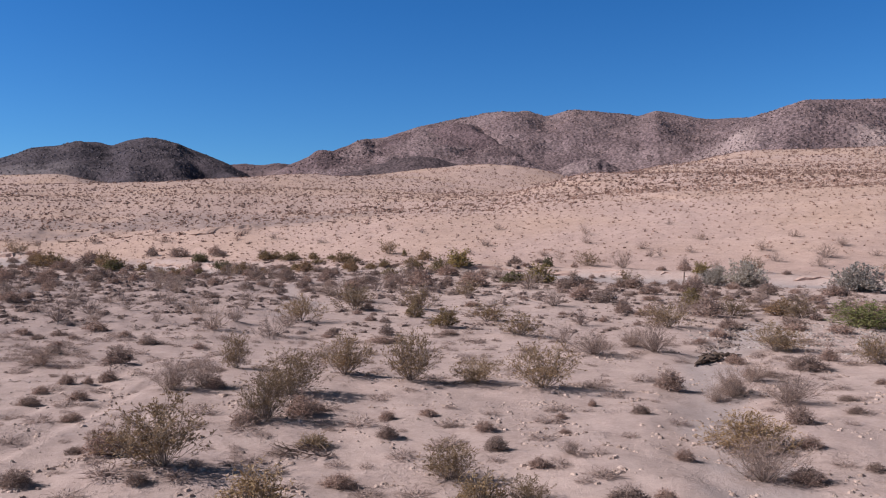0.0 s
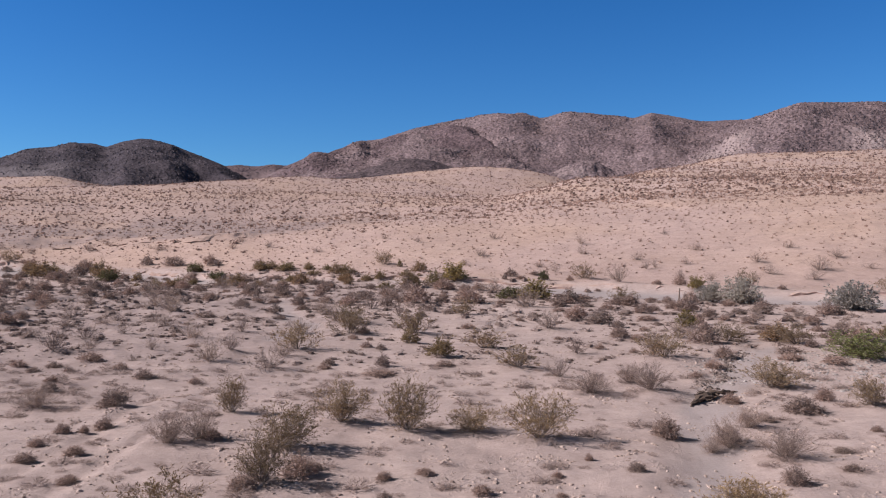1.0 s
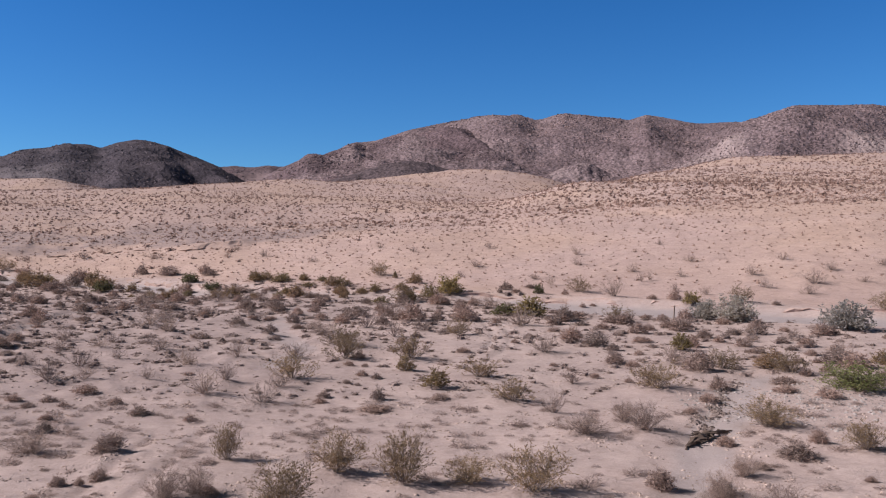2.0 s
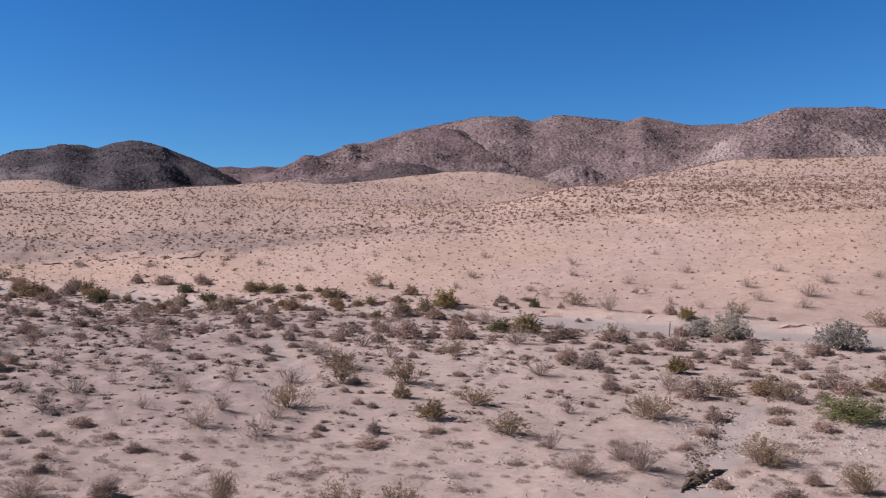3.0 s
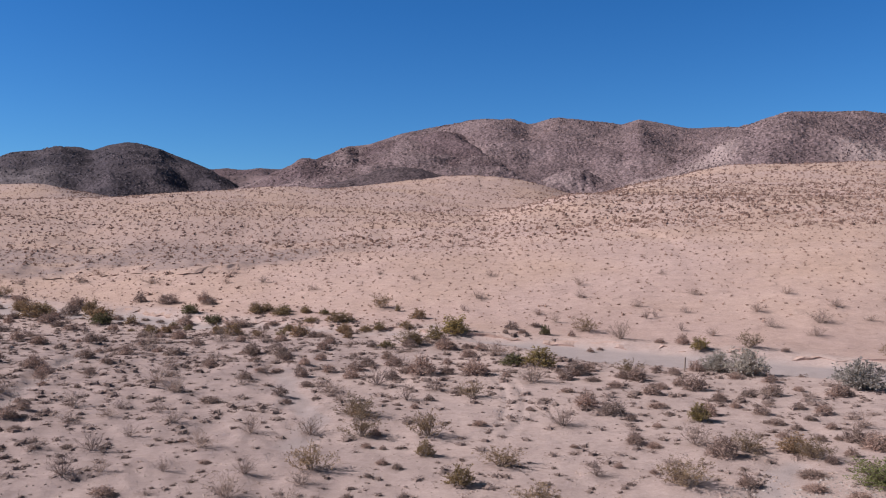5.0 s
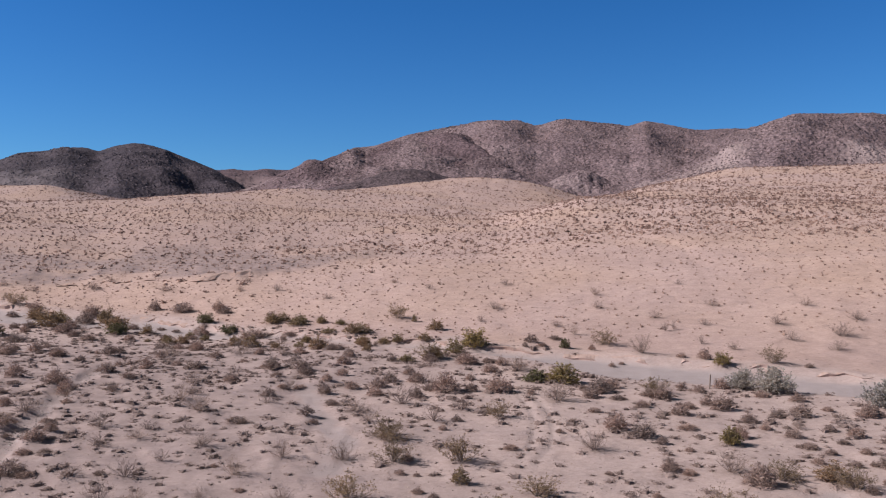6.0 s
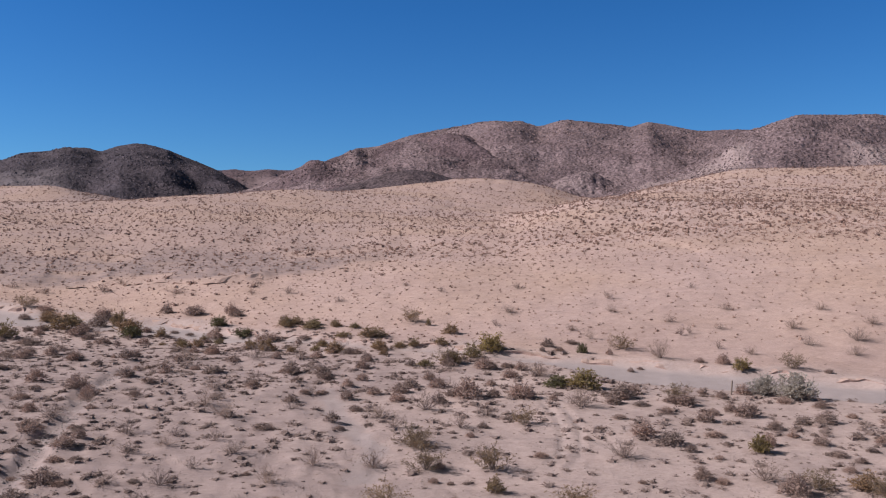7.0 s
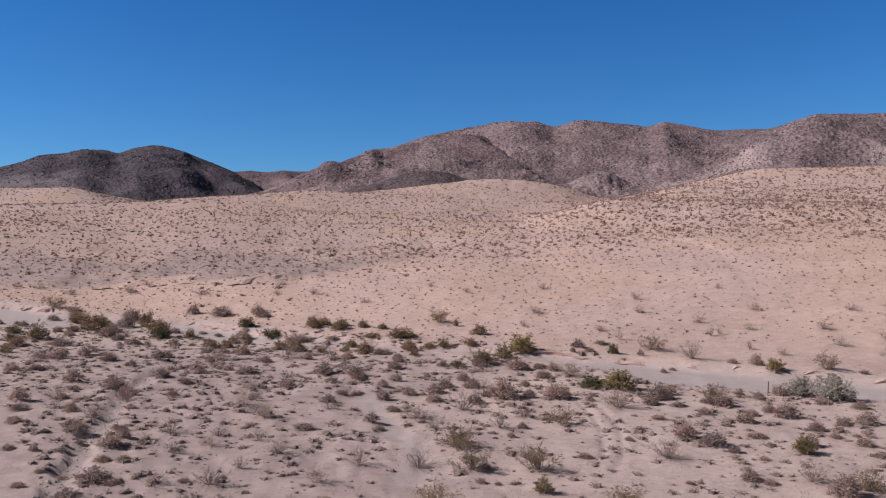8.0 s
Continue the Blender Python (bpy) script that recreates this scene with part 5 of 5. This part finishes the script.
# tufts on the plain, thicker towards the wash
for low, high, count, forms, seed in ((9, 34, 1500, [cushion(300 + k, 5, 210, 0.010, 0.32, 0.35) for k in range(6)], 31), (34, 114, 9600, [cushion(320 + k, 5, 34, 0.030, 0.36) for k in range(8)], 32)):
    x, y, rng = scattered(count, low, high, seed)
    d = wash_distance(x, y)
    likely = vnoise(x / 5, y / 5) + 0.5 * vnoise(x / 1.7, y / 1.7) + 0.4 * smooth(40, 80, y) + 0.55 * smooth(0, -25, x) + 0.4 * smooth(-14, -22, x) * smooth(62, 50, y) + 0.45 * smooth(6, 11, x) * smooth(36, 42, y) - 0.1
    keep = (np.abs(d) > wash_half(x)) & (d < 3) & (line_distance(x, y, CHANNELS) > 0.9) & (likely > rng.uniform(-1.1, 1.1, len(x)))
    x, y = x[keep], y[keep]
    size = 0.13 + (0.30 + 0.30 * smooth(30, 60, y)) * rng.uniform(0, 1, len(x)) ** 2.2
    strewn("dry_tufts", "small dry grey-pink desert tufts scattered over the sand", "dry tufts", forms, x, y, size * 1.8, size * rng.uniform(0.6, 1.05, len(x)), GREY if low < 20 else MATTED, seed + 200)

# the smallest tufts and clods, over plain and lower slope
x, y, rng = scattered(21000, 42, 200, 36)
d = wash_distance(x, y)
keep = (np.abs(d) > wash_half(x) + 0.3) & (0.6 * vnoise(x / 2.5, y / 4) + 0.5 * vnoise(x / 13, y / 13) > rng.uniform(-1.1, 0.8, len(x))) & (line_distance(x, y, CHANNELS) > 0.8)
x, y = x[keep], y[keep]
size = 0.07 + 0.17 * rng.uniform(0, 1, len(x)) ** 2 + 0.06 * smooth(80, 120, y)
strewn("tiny_tufts", "tiny dry brown tufts and clods dotted over the sand", "dry tufts", [cushion(340 + k, 4, 6, 0.06) for k in range(6)], x, y, size * 1.6, size * rng.uniform(0.35, 0.65, len(x)), GREY, 236)

# shrubs of the hills, denser in the hollows
NEAR_FORMS = [cushion(400 + k, 4, 8, 0.06, 0.42) for k in range(8)]
FAR_FORMS = [cushion(440 + k, 4, 3, 0.10, 0.45) for k in range(8)]
for low, high, count, forms, seed, apart in ((88, 190, 16000, NEAR_FORMS, 41, 1.5), (190, 330, 22000, FAR_FORMS, 42, 1.9), (330, 640, 32000, FAR_FORMS, 43, 2.6)):
    x, y, rng = scattered(count, low, high, seed)
    patchy = 0.2 * vnoise(x / 9, y / 18) + 0.25 * vnoise(x / 40, y / 60) + 0.8 * smooth(105, 150, y + 12 * smooth(0, 20, x)) + 0.3 * smooth(10, -40, x) - 0.2 - 0.7 * smooth(0.04, 0.07, x / y) * smooth(0.15, 0.12, x / y) * smooth(330, 370, y)
    keep = (wash_distance(x, y) > wash_half(x) + 1.0) & (patchy > rng.uniform(-1.2, 1.0, len(x)))
    x, y = spaced(x[keep], y[keep], apart)
    size = 0.25 + 0.12 * smooth(130, 200, y) + 0.10 * smooth(300, 450, y) + (0.35 + 0.55 * smooth(125, 190, y)) * rng.uniform(0, 1, len(x)) ** 2.8
    size = size * (1 + 0.3 * smooth(0.05, 0.2, x / y) * smooth(150, 200, y))
    strewn("hill_shrubs", "sparse brown desert shrubs dotted over the sand hills", "desert shrubs", forms, x, y, size * 1.4, size * rng.uniform(0.7, 1.2, len(x)), DUSTY, seed + 100)

# the larger bushes of the hills, mostly on the higher slope to one side
BUSH_FORMS = [cushion(460 + k, 5, 30, 0.045, 0.40) for k in range(8)]
x, y, rng = scattered(5600, 125, 580, 44)
patchy = 0.5 * vnoise(x / 14, y / 25) + 0.35 * vnoise(x / 45, y / 60) + 0.75 * smooth(0.05, 0.22, x / y) * smooth(130, 185, y) + 1.9 * smooth(-0.40, -0.42, x / y) * smooth(335, 350, y) * smooth(400, 375, y) + 1.5 * smooth(-0.43, -0.41, x / y) * smooth(-0.36, -0.38, x / y) * smooth(440, 470, y)
keep = (patchy > rng.uniform(-0.25, 1.6, len(x))) & (wash_distance(x, y) > 8)
x, y = x[keep], y[keep]
size = 0.65 + 0.75 * rng.uniform(0, 1, len(x)) ** 1.6 + 0.25 * smooth(280, 420, y)
strewn("hill_bushes", "scattered larger brown bushes on the upper sand hills", "desert bushes", BUSH_FORMS, x, y, size * 1.35, size * rng.uniform(0.8, 1.2, len(x)), DUSTY, 144)


# stones
x, y, rng = scattered(24000, 9, 55, 51)
edge = line_distance(x, y, CHANNELS)
keep = 1.2 * vnoise(x / 1.4, y / 1.4) + 0.5 * vnoise(x / 7, y / 7) + 0.5 * smooth(6, 12, x) * smooth(36, 28, y) + 0.7 * smooth(2.0, 0.9, edge) > rng.uniform(0.1, 1.5, len(x))
x, y = x[keep], y[keep]
size = 0.02 + 0.085 * rng.uniform(0, 1, len(x)) ** 4
strewn("gravel_stones", "small angular grey and tan stones lying on sand", "gravel", [pebble(60 + k) for k in range(6)], x, y, size, size, STONE, 52, 0.0)

# clods and stones in small heaps
rng = np.random.default_rng(57)
heap = np.repeat(np.stack([rng.uniform(-0.55, 0.6, 420), rng.uniform(8.5, 40, 420), rng.uniform(0, 3.14, 420), rng.uniform(0.12, 0.6, 420)], -1), 20, 0)
off, across = rng.normal(0, 1, len(heap)) * heap[:, 3], rng.normal(0, 0.3, len(heap)) * heap[:, 3]
x = heap[:, 0] * heap[:, 1] + off * np.cos(heap[:, 2]) - across * np.sin(heap[:, 2])
y = heap[:, 1] + off * np.sin(heap[:, 2]) + across * np.cos(heap[:, 2])
size = 0.022 + 0.10 * rng.uniform(0, 1, len(x)) ** 2.6
strewn("sand_clods", "loose crumbled clods and pebbles in small heaps on sand", "clods", [pebble(80 + k) for k in range(6)], x, y, size * 1.3, size * 0.8, CLOD, 58, 0.0)

# clods added along the rill's edge, dark in place of its cut bank's shade
rng = np.random.default_rng(68)
cy = rng.uniform(27.5, 37.5, 700)
x = np.interp(cy, (25, 29.6, 33, 35, 39), (7.6, 10, 11.6, 12.5, 15)) - 0.75 + 0.35 * vnoise(cy * 0.8, cy * 0) + rng.normal(0, 0.13, 700)
size = 0.05 + 0.16 * rng.uniform(0, 1, 700) ** 2.5
strewn("rill_clods", "clods along the edge of a small rill, darkened as shade of its cut bank", "clods", [pebble(120 + k) for k in range(6)], x, cy, size * 1.3, size, CLOD_SHADE, 69, 0.0)

# clods and small mounds of crust, farther off
x, y, rng = scattered(4500, 34, 95, 64)
keep = (0.7 * vnoise(x / 3, y / 4) + 0.4 * vnoise(x / 14, y / 14) + 0.35 * smooth(5, -20, x) > rng.uniform(-0.2, 1.2, len(x))) & (np.abs(wash_distance(x, y)) > wash_half(x) + 0.3) & (wash_distance(x, y) < 0)
x, y = x[keep], y[keep]
size = 0.05 + 0.13 * rng.uniform(0, 1, len(x)) ** 3
strewn("crust_clods", "broken crust and pebbles dotted over the plain", "clods", [pebble(100 + k) for k in range(6)], x, y, size * 1.6, size * 0.5, CLOD, 65, 0.1)

# pale cobbles spread by water
rng = np.random.default_rng(59)
x, y = rng.uniform(9.5, 21, 5200), rng.uniform(26, 39, 5200)
keep = (np.abs((y - 32.5) - 0.25 * (x - 14)) + 1.8 * vnoise(x / 2, y / 2) < 3.6) & (rng.uniform(0, 1, len(x)) < 0.75)
x, y = x[keep], y[keep]
along = rng.uniform(0, 1, 1500)
line = np.array(CHANNELS[0]).T
cy = 34 + 46 * along
x, y = np.concatenate([x, np.interp(cy, line[1][::-1], line[0][::-1]) + rng.normal(0, 0.55, 1500)]), np.concatenate([y, cy])
size = 0.035 + 0.14 * rng.uniform(0, 1, len(x)) ** 3.5
strewn("pale_cobbles", "pale grey cobbles spread over the gravelly sand", "gravel", [pebble(90 + k) for k in range(6)], x, y, size * 1.2, size * 0.8, COBBLE, 60, 0.0)


# ---- dead wood and the post ----
def limb(points, radii, seed, sides=7, fine=3, knots=0.3):
    """A gnarled, tapered length of wood."""
    rng = np.random.default_rng(seed)
    at = np.linspace(0, len(points) - 1, (len(points) - 1) * fine + 1)
    places = np.stack([np.interp(at, range(len(points)), [p[k] for p in points]) for k in range(3)], -1)
    thick = np.interp(at, range(len(points)), radii)
    places[1:-1] += rng.normal(0, 0.35, places[1:-1].shape) * thick[1:-1, None]
    bm = bmesh.new()
    rings = []
    for k, (p, r) in enumerate(zip(places, thick)):
        way = Vector(places[min(k + 1, len(places) - 1)]) - Vector(places[max(k - 1, 0)])
        turn = way.to_track_quat("Z", "Y")
        swell = float(rng.uniform(1 - knots, 1 + knots))
        rings.append([bm.verts.new(Vector(p) + turn @ Vector((math.cos(6.283 * i / sides), math.sin(6.283 * i / sides), 0)) * float(r) * swell * float(rng.uniform(0.7, 1.25))) for i in range(sides)])
    for low, high in zip(rings, rings[1:]):
        for i in range(sides):
            bm.faces.new((low[i], low[(i + 1) % sides], high[(i + 1) % sides], high[i]))
    bm.faces.new(rings[0][::-1])
    bm.faces.new(rings[-1])
    return bm


def wood_part(name, bm, mat, parent, label=""):
    me = bpy.data.meshes.new(name)
    bm.to_mesh(me)
    bm.free()
    me.materials.append(mat)
    ob = new(name, me)
    ob.parent = parent
    return tagged(ob, label)


def dead_log(x, y):
    root = tagged(new("dead_log"), "dark gnarled fallen log with broken branches on sand", "log")
    root.matrix_basis = pose(x, y, float(land(x, y)), 0, 0, 0)
    wood_part("trunk", limb([(-0.95, -1.5, 0.02), (-0.7, -1.0, 0.06), (-0.3, -0.45, 0.09), (0.1, 0.1, 0.11), (0.7, 0.6, 0.10), (1.35, 1.1, 0.04)], (0.035, 0.075, 0.105, 0.105, 0.07, 0.02), 1, 9, 5, 0.45), WEATHERED, root)
    rng = np.random.default_rng(12)
    for k in range(16):
        along = rng.uniform(-0.9, 0.8)
        foot = np.array((0.65 * along, along, 0.05))
        turn = rng.uniform(0, 6.283)
        reach = rng.uniform(0.35, 0.8)
        way = np.array((0.7 * math.cos(turn), math.sin(turn), rng.uniform(0.1, 0.55)))
        line = [foot, foot + way * reach * 0.5 + rng.normal(0, 0.05, 3), foot + way * reach * (1, 1, 0.6)]
        thick = rng.uniform(0.025, 0.055)
        wood_part("branch", limb([tuple(map(float, p)) for p in line], (thick, thick * 0.75, thick * 0.3), 30 + k, 6, 4, 0.45), WEATHERED, root)
    return root


def branch_heap(x, y):
    root = tagged(new("dead_branches"), "heap of dead bare branches lying on sand", "dead branches")
    root.matrix_basis = pose(x, y, float(land(x, y)), 0, 0, 0)
    rng = np.random.default_rng(77)
    for k in range(34):
        a = math.pi + rng.uniform(-1.3, 1.3)
        p = np.array((rng.uniform(-0.15, 0.6), rng.uniform(-0.28, 0.2), rng.uniform(0.01, 0.10)))
        w = np.array((math.cos(a), 0.8 * math.sin(a), rng.uniform(0.0, 0.40)))
        n = rng.uniform(0.2, 0.62)
        bend = rng.normal(0, 0.07, 3)
        line = [p + w * n * t + bend * math.sin(3.14 * t) for t in (0, 0.33, 0.66, 1.0)]
        thick = rng.uniform(0.006, 0.014)
        wood_part("branch", limb([tuple(map(float, q)) for q in line], (thick, 0.8 * thick, 0.6 * thick, 0.3 * thick), 80 + k, 5), DEAD_TWIG, root)
    return root


def marker_post(x, y):
    root = tagged(new("marker_post"), "thin weathered wooden post standing beside the wash", "post")
    root.matrix_basis = pose(x, y, float(land(x, y)), 0, 4, 20)
    bm = bmesh.new()
    bmesh.ops.create_cube(bm, size=1)
    for v in bm.verts:
        v.co = Vector((v.co.x * 0.09, v.co.y * 0.07, (v.co.z + 0.5) * 1.15 - 0.1))
        if v.co.z > 0.5:
            v.co.z += 0.04 * (1 if v.co.x > 0 else 0)
    bmesh.ops.bevel(bm, geom=bm.edges[:], offset=0.008, segments=1, affect="EDGES")
    wood_part("stake", bm, STEM, root)
    return root


dead_log(8.5, 27.3)
branch_heap(-2.45, 14.3)
marker_post(18.3, 65.6)
